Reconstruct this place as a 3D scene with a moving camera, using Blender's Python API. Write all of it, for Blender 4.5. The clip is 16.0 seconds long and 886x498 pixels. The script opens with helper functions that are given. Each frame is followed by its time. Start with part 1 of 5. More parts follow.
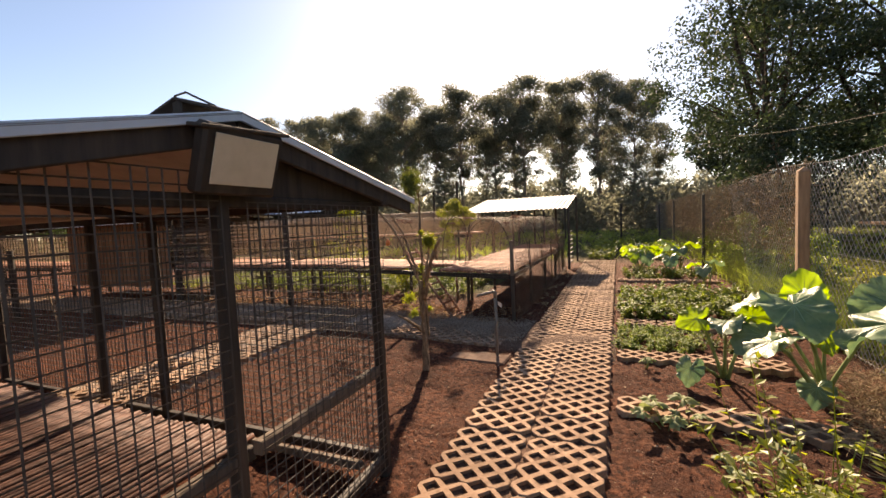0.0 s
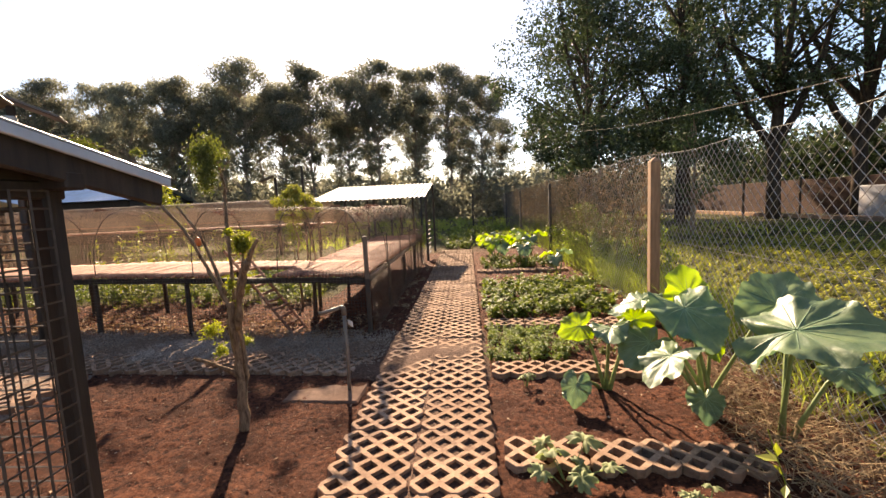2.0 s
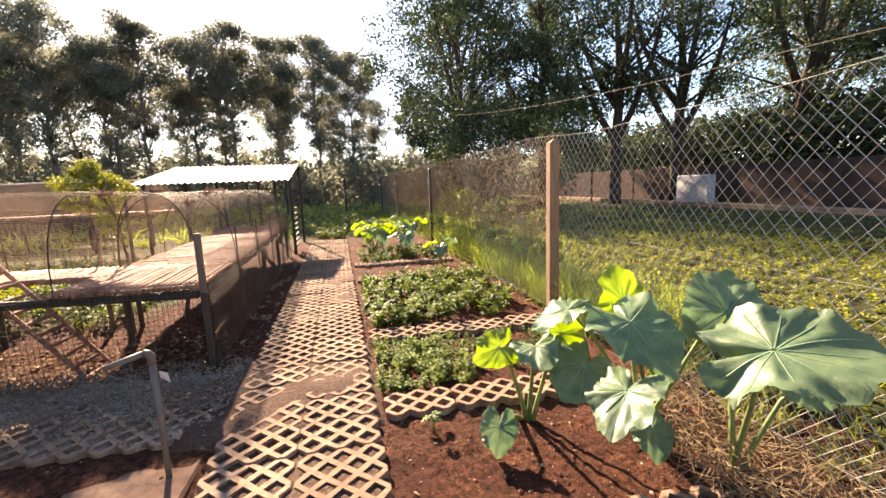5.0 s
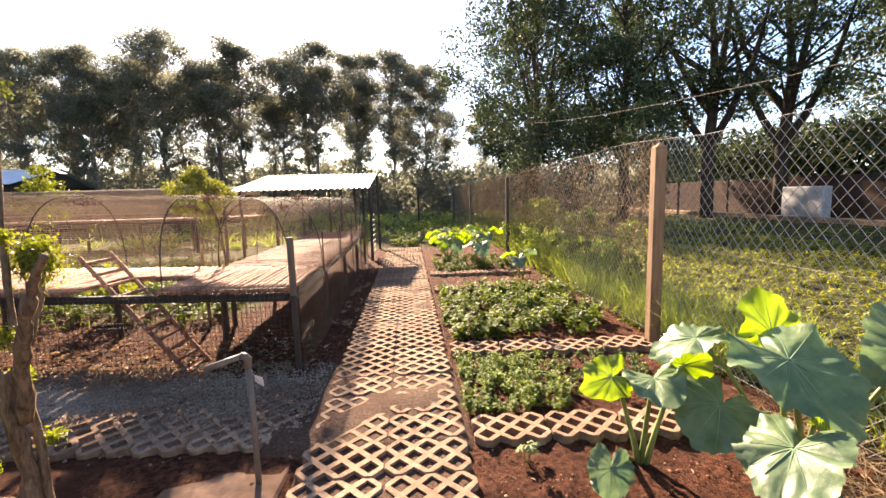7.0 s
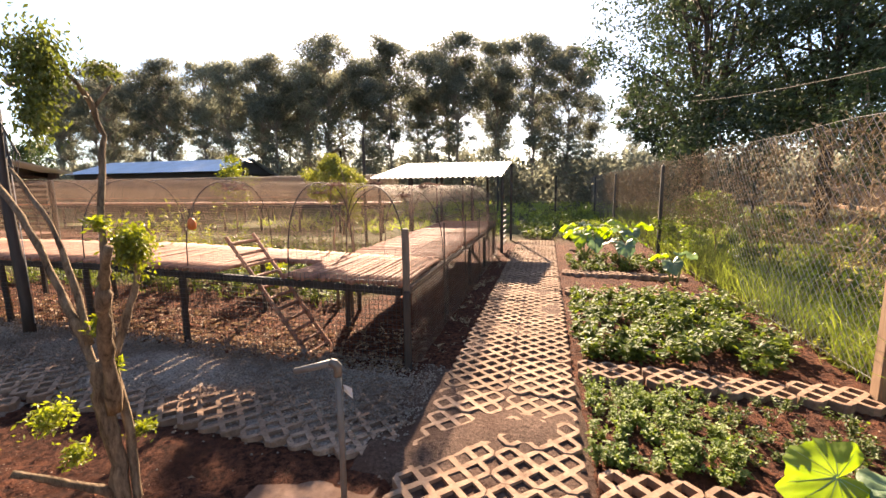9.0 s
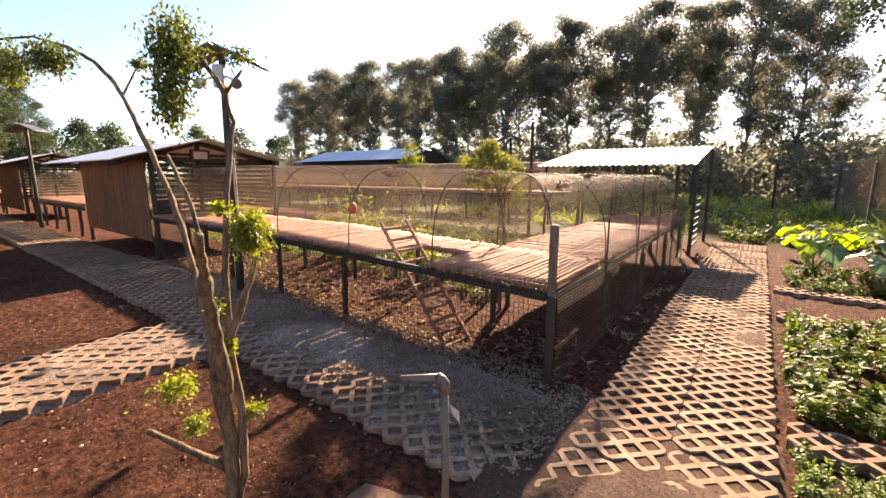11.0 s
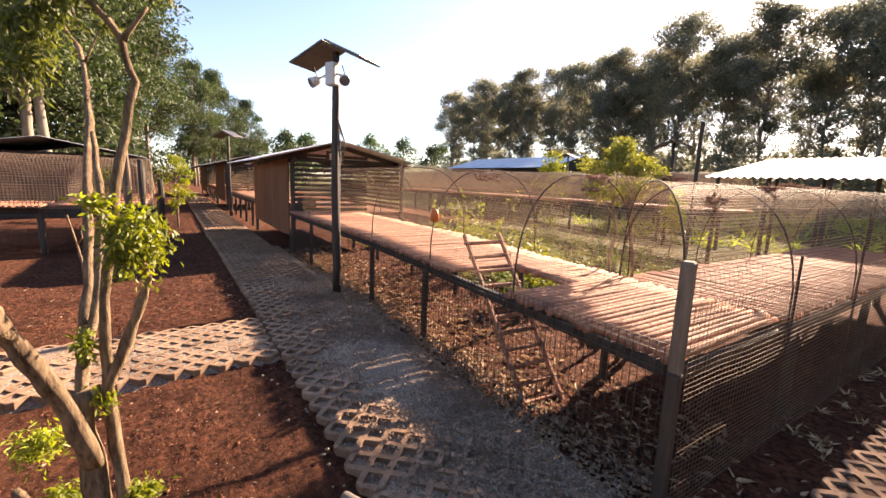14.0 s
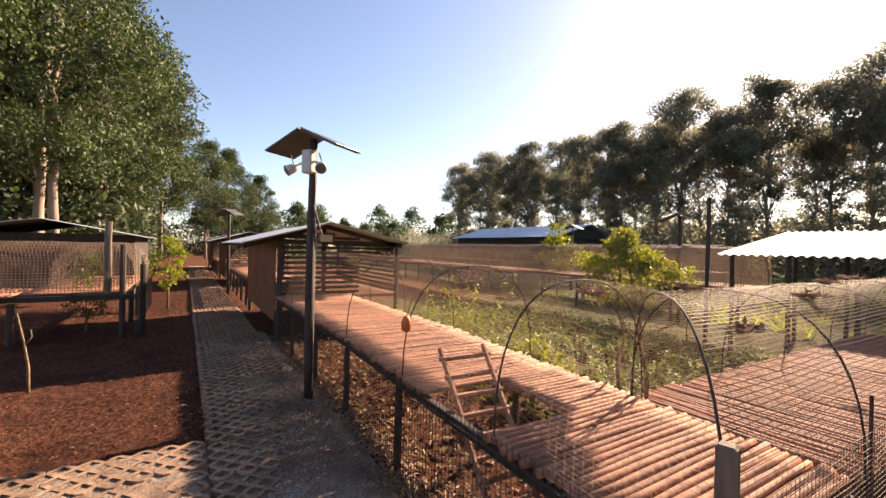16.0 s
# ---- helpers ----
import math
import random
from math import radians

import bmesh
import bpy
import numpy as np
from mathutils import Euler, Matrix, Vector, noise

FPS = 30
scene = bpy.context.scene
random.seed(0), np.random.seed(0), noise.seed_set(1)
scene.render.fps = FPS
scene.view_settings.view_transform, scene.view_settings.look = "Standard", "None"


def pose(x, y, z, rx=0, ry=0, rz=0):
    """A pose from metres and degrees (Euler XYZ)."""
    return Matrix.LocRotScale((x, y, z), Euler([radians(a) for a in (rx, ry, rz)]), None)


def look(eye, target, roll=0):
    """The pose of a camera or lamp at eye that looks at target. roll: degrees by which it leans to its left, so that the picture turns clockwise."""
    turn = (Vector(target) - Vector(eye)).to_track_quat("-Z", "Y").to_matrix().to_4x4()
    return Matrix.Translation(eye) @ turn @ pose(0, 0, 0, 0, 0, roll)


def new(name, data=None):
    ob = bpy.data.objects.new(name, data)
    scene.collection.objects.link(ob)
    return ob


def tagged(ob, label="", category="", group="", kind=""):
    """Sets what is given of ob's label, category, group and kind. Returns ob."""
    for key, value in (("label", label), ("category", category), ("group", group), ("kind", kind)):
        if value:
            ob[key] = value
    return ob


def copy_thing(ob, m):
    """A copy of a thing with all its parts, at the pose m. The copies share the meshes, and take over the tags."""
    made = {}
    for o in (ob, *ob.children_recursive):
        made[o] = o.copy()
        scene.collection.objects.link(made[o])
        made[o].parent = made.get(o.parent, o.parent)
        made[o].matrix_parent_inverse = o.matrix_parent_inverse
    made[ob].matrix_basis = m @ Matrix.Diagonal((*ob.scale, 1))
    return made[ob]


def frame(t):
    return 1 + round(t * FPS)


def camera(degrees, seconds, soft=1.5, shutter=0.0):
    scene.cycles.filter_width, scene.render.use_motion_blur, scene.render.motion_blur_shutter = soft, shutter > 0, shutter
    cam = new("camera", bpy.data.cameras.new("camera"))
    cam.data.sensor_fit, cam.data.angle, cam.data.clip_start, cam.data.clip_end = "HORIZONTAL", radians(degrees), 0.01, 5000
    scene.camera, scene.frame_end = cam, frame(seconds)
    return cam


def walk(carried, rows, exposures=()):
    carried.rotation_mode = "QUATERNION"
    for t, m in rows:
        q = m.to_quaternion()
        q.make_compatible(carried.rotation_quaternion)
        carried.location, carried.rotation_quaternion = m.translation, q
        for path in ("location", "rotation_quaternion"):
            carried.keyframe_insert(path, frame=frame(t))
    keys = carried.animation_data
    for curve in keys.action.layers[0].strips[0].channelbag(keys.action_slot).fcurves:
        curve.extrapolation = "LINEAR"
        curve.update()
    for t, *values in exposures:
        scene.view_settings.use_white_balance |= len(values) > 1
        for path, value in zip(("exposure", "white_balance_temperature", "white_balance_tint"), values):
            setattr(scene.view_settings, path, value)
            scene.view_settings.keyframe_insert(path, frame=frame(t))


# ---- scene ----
cam = camera(93.1, 16.0)
PATH = [
    (0, (0.046, -0.101, 1.517), (-0.727, 1.739, 1.39), -2.6),
    (0.5, (-0.052, 0.155, 1.539), (-0.718, 2.036, 1.407), -2.7),
    (1, (-0.157, 0.419, 1.572), (-0.677, 2.344, 1.427), -2.9),
    (1.5, (-0.191, 0.702, 1.537), (-0.527, 2.666, 1.364), -2.6),
    (2, (-0.164, 0.983, 1.544), (-0.286, 2.968, 1.331), -2.7),
    (2.5, (-0.183, 1.24, 1.537), (-0.086, 3.221, 1.279), -2.8),
    (3, (-0.23, 1.432, 1.536), (0.06, 3.389, 1.248), -2.6),
    (3.5, (-0.208, 1.596, 1.529), (0.215, 3.526, 1.221), -2.3),
    (3.7, (-0.188, 1.66, 1.539), (0.276, 3.58, 1.223), -2.3),
    (6, (-0.286, 2.125, 1.554), (0.169, 4.051, 1.264), -1.9),
    (6.5, (-0.361, 2.181, 1.56), (-0.035, 4.136, 1.291), -1.9),
    (7, (-0.36, 2.208, 1.525), (-0.206, 4.186, 1.274), -1.6),
    (7.5, (-0.308, 2.353, 1.528), (-0.35, 4.336, 1.269), -0.9),
    (8, (-0.272, 2.48, 1.532), (-0.477, 4.452, 1.266), -0.3),
    (10.3, (-0.325, 3.003, 1.535), (-1.246, 4.746, 1.197), -0.7),
    (10.5, (-0.317, 3.049, 1.549), (-1.328, 4.742, 1.208), -0.3),
    (11, (-0.28, 3.133, 1.538), (-1.463, 4.709, 1.195), 0.1),
    (11.5, (-0.304, 3.196, 1.533), (-1.623, 4.66, 1.188), 0.6),
    (12, (-0.391, 3.364, 1.519), (-1.812, 4.726, 1.168), 0.7),
    (12.5, (-0.443, 3.537, 1.515), (-1.964, 4.789, 1.169), 0.8),
    (13, (-0.427, 3.698, 1.508), (-2.024, 4.851, 1.163), 1.3),
    (13.5, (-0.415, 3.904, 1.52), (-2.057, 4.994, 1.18), 1.8),
    (14, (-0.482, 4.041, 1.508), (-2.135, 5.12, 1.191), 2.1),
    (14.5, (-0.629, 4.235, 1.525), (-2.277, 5.337, 1.264), 2.0),
    (15, (-0.739, 4.356, 1.621), (-2.377, 5.49, 1.45), 1.8),
    (15.5, (-0.768, 4.467, 1.709), (-2.425, 5.583, 1.627), 1.4),
    (16, (-0.792, 4.543, 1.764), (-2.496, 5.59, 1.761), 1.3),
]
EXPOSURE = ((0.0, 1.65, 7200, 15), (1.5, 1.85, 7100, 15), (3.5, 2.32, 6900, 15), (6.0, 2.42, 6700, 14), (8.0, 2.42, 6700, 14), (10.5, 2.3, 6800, 16), (13.0, 2.32, 6900, 18), (14.5, 2.35, 7000, 19), (16.0, 1.87, 7100, 19))
walk(cam, [(t, look(eye, target, roll)) for t, eye, target, roll in PATH], EXPOSURE)

# ---- light ----
SUN_AZ, SUN_EL = -16.0, 28.0
world = bpy.data.worlds.new("sky")
scene.world = world
world.use_nodes = True
wn = world.node_tree.nodes
sky = wn.new("ShaderNodeTexSky")
sky.sky_type, sky.sun_disc = "NISHITA", False
sky.sun_elevation, sky.sun_rotation = radians(SUN_EL), radians(SUN_AZ)
sky.altitude, sky.air_density, sky.dust_density, sky.ozone_density = 1600, 1.0, 2.0, 1.0
wn["Background"].inputs["Strength"].default_value = 0.066
world.node_tree.links.new(sky.outputs["Color"], wn["Background"].inputs["Color"])
sun_data = bpy.data.lights.new("sun", "SUN")
sun_data.energy, sun_data.angle, sun_data.color = 5.0, radians(1.1), (1.0, 0.80, 0.58)
sun = new("sun", sun_data)
_az, _el = radians(SUN_AZ), radians(SUN_EL)
SUN_DIR = Vector((math.sin(_az) * math.cos(_el), math.cos(_az) * math.cos(_el), math.sin(_el)))
sun.matrix_world = look(SUN_DIR * 60, (0, 0, 0))

# ---- materials ----


def material(name, c1, c2, scale=6.0, rough=0.8, bump=0.3, metal=0.0, spread=0.12, c3=None, big=0.6, stretch=(1, 1, 1), bump_dist=0.01, leaf=0.0, ramp_at=(0.32, 0.68), coarse=0.65):
    """Two-tone surface: fine grain and large stains, with a random shade per piece."""
    m = bpy.data.materials.new(name)
    m.use_nodes = True
    nt = m.node_tree
    n, ln = nt.nodes, nt.links.new
    b = n["Principled BSDF"]
    geo = n.new("ShaderNodeNewGeometry")
    info = n.new("ShaderNodeObjectInfo")
    mp = n.new("ShaderNodeMapping")
    mp.inputs["Scale"].default_value = stretch
    ln(geo.outputs["Position"], mp.inputs["Vector"])
    fine = n.new("ShaderNodeTexNoise")
    fine.inputs["Scale"].default_value, fine.inputs["Detail"].default_value, fine.inputs["Roughness"].default_value = scale, 10, coarse
    ln(mp.outputs["Vector"], fine.inputs["Vector"])
    large = n.new("ShaderNodeTexNoise")
    large.inputs["Scale"].default_value, large.inputs["Detail"].default_value = big, 4
    ln(geo.outputs["Position"], large.inputs["Vector"])
    ramp = n.new("ShaderNodeValToRGB")
    ramp.color_ramp.elements[0].position, ramp.color_ramp.elements[1].position = ramp_at
    ramp.color_ramp.elements[0].color, ramp.color_ramp.elements[1].color = (*c1, 1), (*c2, 1)
    ln(fine.outputs["Fac"], ramp.inputs["Fac"])
    col = ramp.outputs["Color"]
    if c3:
        mx = n.new("ShaderNodeMix")
        mx.data_type = "RGBA"
        r2 = n.new("ShaderNodeMapRange")
        r2.inputs["From Min"].default_value, r2.inputs["From Max"].default_value, r2.inputs["To Max"].default_value = 0.45, 0.62, 0.6
        ln(large.outputs["Fac"], r2.inputs["Value"])
        ln(r2.outputs["Result"], mx.inputs["Factor"])
        ln(col, mx.inputs["A"])
        mx.inputs["B"].default_value = (*c3, 1)
        col = mx.outputs["Result"]
    hsv = n.new("ShaderNodeHueSaturation")
    add = n.new("ShaderNodeMath")
    add.operation = "ADD"
    ln(info.outputs["Random"], add.inputs[0])
    ln(geo.outputs["Random Per Island"], add.inputs[1])
    r3 = n.new("ShaderNodeMapRange")
    r3.inputs["From Max"].default_value = 2.0
    r3.inputs["To Min"].default_value, r3.inputs["To Max"].default_value = 1 - 2 * spread, 1 + 2 * spread
    ln(add.outputs[0], r3.inputs["Value"])
    ln(r3.outputs["Result"], hsv.inputs["Value"])
    ln(col, hsv.inputs["Color"])
    ln(hsv.outputs["Color"], b.inputs["Base Color"])
    b.inputs["Roughness"].default_value, b.inputs["Metallic"].default_value = rough, metal
    b.inputs["Specular IOR Level"].default_value = 0.12 if rough >= 0.9 else 0.5
    if bump:
        bp = n.new("ShaderNodeBump")
        bp.inputs["Strength"].default_value, bp.inputs["Distance"].default_value = bump, bump_dist
        ln(fine.outputs["Fac"], bp.inputs["Height"])
        ln(bp.outputs["Normal"], b.inputs["Normal"])
    if leaf:
        tr = n.new("ShaderNodeBsdfTranslucent")
        t2 = n.new("ShaderNodeHueSaturation")
        t2.inputs["Saturation"].default_value, t2.inputs["Value"].default_value = 1.15, 1.7
        ln(hsv.outputs["Color"], t2.inputs["Color"])
        ln(t2.outputs["Color"], tr.inputs["Color"])
        mix = n.new("ShaderNodeMixShader")
        mix.inputs["Fac"].default_value = leaf
        ln(b.outputs["BSDF"], mix.inputs[1])
        ln(tr.outputs["BSDF"], mix.inputs[2])
        ln(mix.outputs["Shader"], n["Material Output"].inputs["Surface"])
    return m


PAVER = material("paver_concrete", (0.18, 0.112, 0.075), (0.51, 0.345, 0.235), 16, 0.9, 0.6, spread=0.14, c3=(0.25, 0.155, 0.10), big=1.7, coarse=0.72)
GRAVEL = material("dark_gravel", (0.11, 0.086, 0.069), (0.54, 0.43, 0.34), 60, 0.9, 1.0, bump_dist=0.025, c3=(0.19, 0.125, 0.088), big=2.5)
DUST = material("trodden_dust", (0.05, 0.03, 0.022), (0.235, 0.15, 0.108), 45, 0.95, 1.0, bump_dist=0.03, c3=(0.11, 0.058, 0.04), big=2.2, coarse=0.75)
PAD = material("worn_concrete_pad", (0.10, 0.06, 0.043), (0.24, 0.152, 0.108), 14, 0.9, 0.4, c3=(0.17, 0.095, 0.062), big=3.0)
WOOD_DARK = material("dark_stained_wood", (0.018, 0.013, 0.010), (0.06, 0.042, 0.03), 22, 0.7, 0.4, stretch=(1, 1, 0.12))
WOOD_GREY = material("weathered_wood", (0.065, 0.047, 0.034), (0.20, 0.148, 0.106), 30, 0.85, 0.5, stretch=(1, 1, 0.1))
STICK = material("sawn_offcut_slat", (0.17, 0.07, 0.042), (0.46, 0.225, 0.135), 16, 0.8, 0.5, spread=0.24, c3=(0.27, 0.115, 0.07), big=1.6)
BOARD = material("red_brown_board", (0.13, 0.050, 0.024), (0.27, 0.115, 0.054), 12, 0.75, 0.4, stretch=(1, 1, 0.1), spread=0.14)
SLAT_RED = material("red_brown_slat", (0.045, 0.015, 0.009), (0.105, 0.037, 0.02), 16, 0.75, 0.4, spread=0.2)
SOFFIT = material("pale_roof_underside", (0.36, 0.30, 0.25), (0.48, 0.41, 0.34), 5, 0.8, 0.2)
ROOF = material("galvanised_sheet", (0.24, 0.275, 0.33), (0.38, 0.425, 0.49), 3, 0.7, 0.1, metal=0.12, c3=(0.30, 0.31, 0.33), big=0.8)
# the same metal sheet, paler: bright sky reflection put into its colour
ROOF_SKYLIT = material("skylit_galvanised_sheet", (0.50, 0.56, 0.64), (0.66, 0.71, 0.78), 3, 0.45, 0.1, metal=0.2, c3=(0.52, 0.54, 0.56), big=0.8)
WIRE_DARK = material("black_wire", (0.035, 0.028, 0.023), (0.085, 0.07, 0.058), 20, 0.6, 0)
WIRE_ZINC = material("galvanised_wire", (0.33, 0.30, 0.265), (0.50, 0.46, 0.41), 20, 0.5, 0, metal=0.3)
NET = material("brown_shade_net", (0.17, 0.125, 0.092), (0.27, 0.20, 0.15), 3, 0.7, 0, leaf=0.35)
GRIT = material("pale_grit", (0.16, 0.095, 0.06), (0.36, 0.25, 0.17), 30, 0.95, 0.4, spread=0.45)
NET_DARK = material("old_brown_net", (0.085, 0.066, 0.052), (0.15, 0.118, 0.094), 3, 0.8, 0, leaf=0.25)
WIRE_BROWN = material("dark_brown_wire", (0.09, 0.062, 0.045), (0.20, 0.15, 0.115), 20, 0.7, 0)
POST_DARK = material("dark_fence_post", (0.045, 0.038, 0.032), (0.10, 0.085, 0.07), 18, 0.8, 0.3, stretch=(1, 1, 0.15))
ROD = material("iron_rod", (0.028, 0.02, 0.015), (0.085, 0.06, 0.045), 30, 0.85, 0.2)
CONCRETE_POST = material("timber_fence_post", (0.20, 0.115, 0.062), (0.36, 0.22, 0.125), 18, 0.85, 0.4, stretch=(1, 1, 0.15))
PLASTIC_GREY = material("grey_pvc", (0.11, 0.095, 0.08), (0.17, 0.15, 0.13), 12, 0.5, 0.1)
PLASTIC_WHITE = material("white_plastic", (0.46, 0.45, 0.44), (0.58, 0.57, 0.56), 8, 0.45, 0.05)
PANEL = material("dusty_solar_panel", (0.07, 0.065, 0.06), (0.13, 0.12, 0.11), 8, 0.4, 0.1)
PANEL_BACK = material("panel_backing", (0.07, 0.062, 0.055), (0.12, 0.105, 0.095), 6, 0.7, 0.1)
BARK = material("grey_brown_bark", (0.08, 0.052, 0.034), (0.40, 0.285, 0.18), 38, 0.9, 1.0, stretch=(1, 1, 0.22), ramp_at=(0.36, 0.66), coarse=0.75, bump_dist=0.02)
BARK_DARK = material("dark_tree_bark", (0.03, 0.022, 0.017), (0.12, 0.09, 0.065), 8, 0.9, 0.5, stretch=(1, 1, 0.25))
BARK_PALE = material("pale_eucalyptus_bark", (0.16, 0.12, 0.09), (0.36, 0.29, 0.22), 6, 0.85, 0.4, stretch=(1, 1, 0.2))
# leaf colour lifted towards grey to stand in for haze over the distance
LEAF_EUC = material("hazed_eucalyptus_leaf", (0.105, 0.110, 0.082), (0.20, 0.198, 0.148), 0.5, 0.7, 0, spread=0.26, leaf=0.6)
LEAF_DEEP = material("dark_tree_leaf", (0.024, 0.036, 0.016), (0.062, 0.082, 0.034), 0.6, 0.65, 0, spread=0.35, leaf=0.24)
LEAF_SUNNY = material("sunny_tree_leaf", (0.026, 0.044, 0.016), (0.085, 0.115, 0.036), 0.8, 0.65, 0, spread=0.4, leaf=0.24)
LEAF_YELLOW = material("yellow_green_leaf", (0.12, 0.145, 0.02), (0.25, 0.265, 0.042), 6, 0.5, 0, spread=0.3, leaf=0.45)
LEAF_SHRUB = material("drooping_shrub_leaf", (0.09, 0.10, 0.02), (0.20, 0.20, 0.045), 6, 0.6, 0, spread=0.35, leaf=0.38)
LEAF_OLIVE = material("olive_leaf", (0.06, 0.075, 0.016), (0.14, 0.155, 0.036), 6, 0.6, 0, spread=0.35, leaf=0.38)
LEAF_HERB = material("herb_leaf", (0.065, 0.095, 0.02), (0.225, 0.27, 0.05), 7, 0.6, 0, spread=0.38, leaf=0.36)
LEAF_LAWN = material("lawn_leaf", (0.17, 0.18, 0.035), (0.40, 0.40, 0.09), 3, 0.6, 0, spread=0.35, leaf=0.45)
LEAF_TARO = material("taro_leaf", (0.075, 0.135, 0.07), (0.19, 0.255, 0.12), 8, 0.42, 0.8, spread=0.12, leaf=0.25)
LEAF_SQUASH = material("squash_leaf", (0.12, 0.15, 0.055), (0.27, 0.30, 0.13), 12, 0.7, 0.5, spread=0.2, leaf=0.3)
LEAF_TARO_YOUNG = material("young_taro_leaf", (0.16, 0.235, 0.028), (0.25, 0.33, 0.05), 7, 0.4, 0.1, leaf=0.5)
VEIN = material("taro_vein", (0.17, 0.27, 0.15), (0.27, 0.37, 0.22), 10, 0.5, 0, leaf=0.2)
STALK = material("taro_stalk", (0.12, 0.17, 0.05), (0.22, 0.27, 0.09), 10, 0.5, 0.1)
GRASS = material("grass_blade", (0.10, 0.135, 0.028), (0.27, 0.30, 0.07), 3, 0.55, 0, spread=0.3, leaf=0.4)
DRY = material("dry_stalk", (0.22, 0.15, 0.085), (0.40, 0.30, 0.18), 12, 0.9, 0.2, spread=0.25)
LITTER = material("dead_leaf", (0.20, 0.12, 0.07), (0.42, 0.30, 0.19), 14, 0.85, 0.1, spread=0.35, leaf=0.15)
DEAD_DARK = material("weathered_dead_leaf", (0.09, 0.055, 0.042), (0.26, 0.175, 0.14), 14, 0.9, 0.1, spread=0.4, leaf=0.1)
STONE = material("soil_crumb", (0.05, 0.019, 0.011), (0.19, 0.075, 0.04), 30, 0.95, 0.4, spread=0.45)
ORANGE = material("orange_plastic", (0.55, 0.12, 0.02), (0.65, 0.17, 0.03), 8, 0.5, 0.05)
WALL_FAR = material("reddish_boundary_wall", (0.06, 0.040, 0.033), (0.11, 0.068, 0.055), 1.5, 0.9, 0.2)
WHITE_WASH = material("whitewashed_block", (0.42, 0.40, 0.40), (0.6, 0.58, 0.57), 3, 0.85, 0.2)
LAMP_GLASS = material("frosted_lamp_face", (0.55, 0.46, 0.33), (0.66, 0.56, 0.42), 10, 0.3, 0.05)


def ground_material():
    """Red soil round the pens, green turf beyond the fence and the far beds."""
    m = material("red_soil", (0.030, 0.0125, 0.0085), (0.26, 0.10, 0.054), 21, 0.95, 1.0, spread=0.0, c3=(0.07, 0.028, 0.017), big=2.3, bump_dist=0.08, ramp_at=(0.40, 0.64), coarse=0.78)
    nt = m.node_tree
    n, ln = nt.nodes, nt.links.new
    b = n["Principled BSDF"]
    soil = b.inputs["Base Color"].links[0].from_socket
    geo = n.new("ShaderNodeNewGeometry")
    sep = n.new("ShaderNodeSeparateXYZ")
    ln(geo.outputs["Position"], sep.inputs[0])
    ns = n.new("ShaderNodeTexNoise")
    ns.inputs["Scale"].default_value, ns.inputs["Detail"].default_value = 0.9, 6
    ln(geo.outputs["Position"], ns.inputs["Vector"])

    def edge(sock, lo, hi):
        a = n.new("ShaderNodeMath")
        a.operation = "MULTIPLY_ADD"
        a.inputs[1].default_value = 2.2
        ln(ns.outputs["Fac"], a.inputs[0])
        ln(sock, a.inputs[2])
        r = n.new("ShaderNodeMapRange")
        r.inputs["From Min"].default_value, r.inputs["From Max"].default_value = lo + 1.1, hi + 1.1
        ln(a.outputs[0], r.inputs["Value"])
        return r.outputs["Result"]

    def best(a, c, op="MAXIMUM"):
        k = n.new("ShaderNodeMath")
        k.operation = op
        ln(a, k.inputs[0])
        ln(c, k.inputs[1])
        return k.outputs[0]
    east = edge(sep.outputs["X"], 2.2, 3.2)
    north = edge(sep.outputs["Y"], 14.0, 17.0)
    court = best(best(edge(sep.outputs["Y"], 7.6, 8.6), edge(sep.outputs["X"], -14.0, -12.0), "MINIMUM"), east, "MAXIMUM")
    inv = n.new("ShaderNodeMath")
    inv.operation = "LESS_THAN"
    inv.inputs[1].default_value = -2.6
    ln(sep.outputs["X"], inv.inputs[0])
    court = best(court, inv.outputs[0], "MINIMUM")
    green = best(best(east, north), court)
    turf = n.new("ShaderNodeTexNoise")
    turf.inputs["Scale"].default_value, turf.inputs["Detail"].default_value = 5.0, 10
    ln(geo.outputs["Position"], turf.inputs["Vector"])
    rp = n.new("ShaderNodeValToRGB")
    rp.color_ramp.elements[0].position, rp.color_ramp.elements[1].position = 0.3, 0.7
    rp.color_ramp.elements[0].color, rp.color_ramp.elements[1].color = (0.036, 0.034, 0.015, 1), (0.13, 0.125, 0.042, 1)
    ln(turf.outputs["Fac"], rp.inputs["Fac"])
    mx = n.new("ShaderNodeMix")
    mx.data_type = "RGBA"
    ln(green, mx.inputs["Factor"])
    ln(soil, mx.inputs["A"])
    ln(rp.outputs["Color"], mx.inputs["B"])
    ln(mx.outputs["Result"], b.inputs["Base Color"])
    return m


SOIL = ground_material()

# ---- builders ----
rng = random.Random(7)


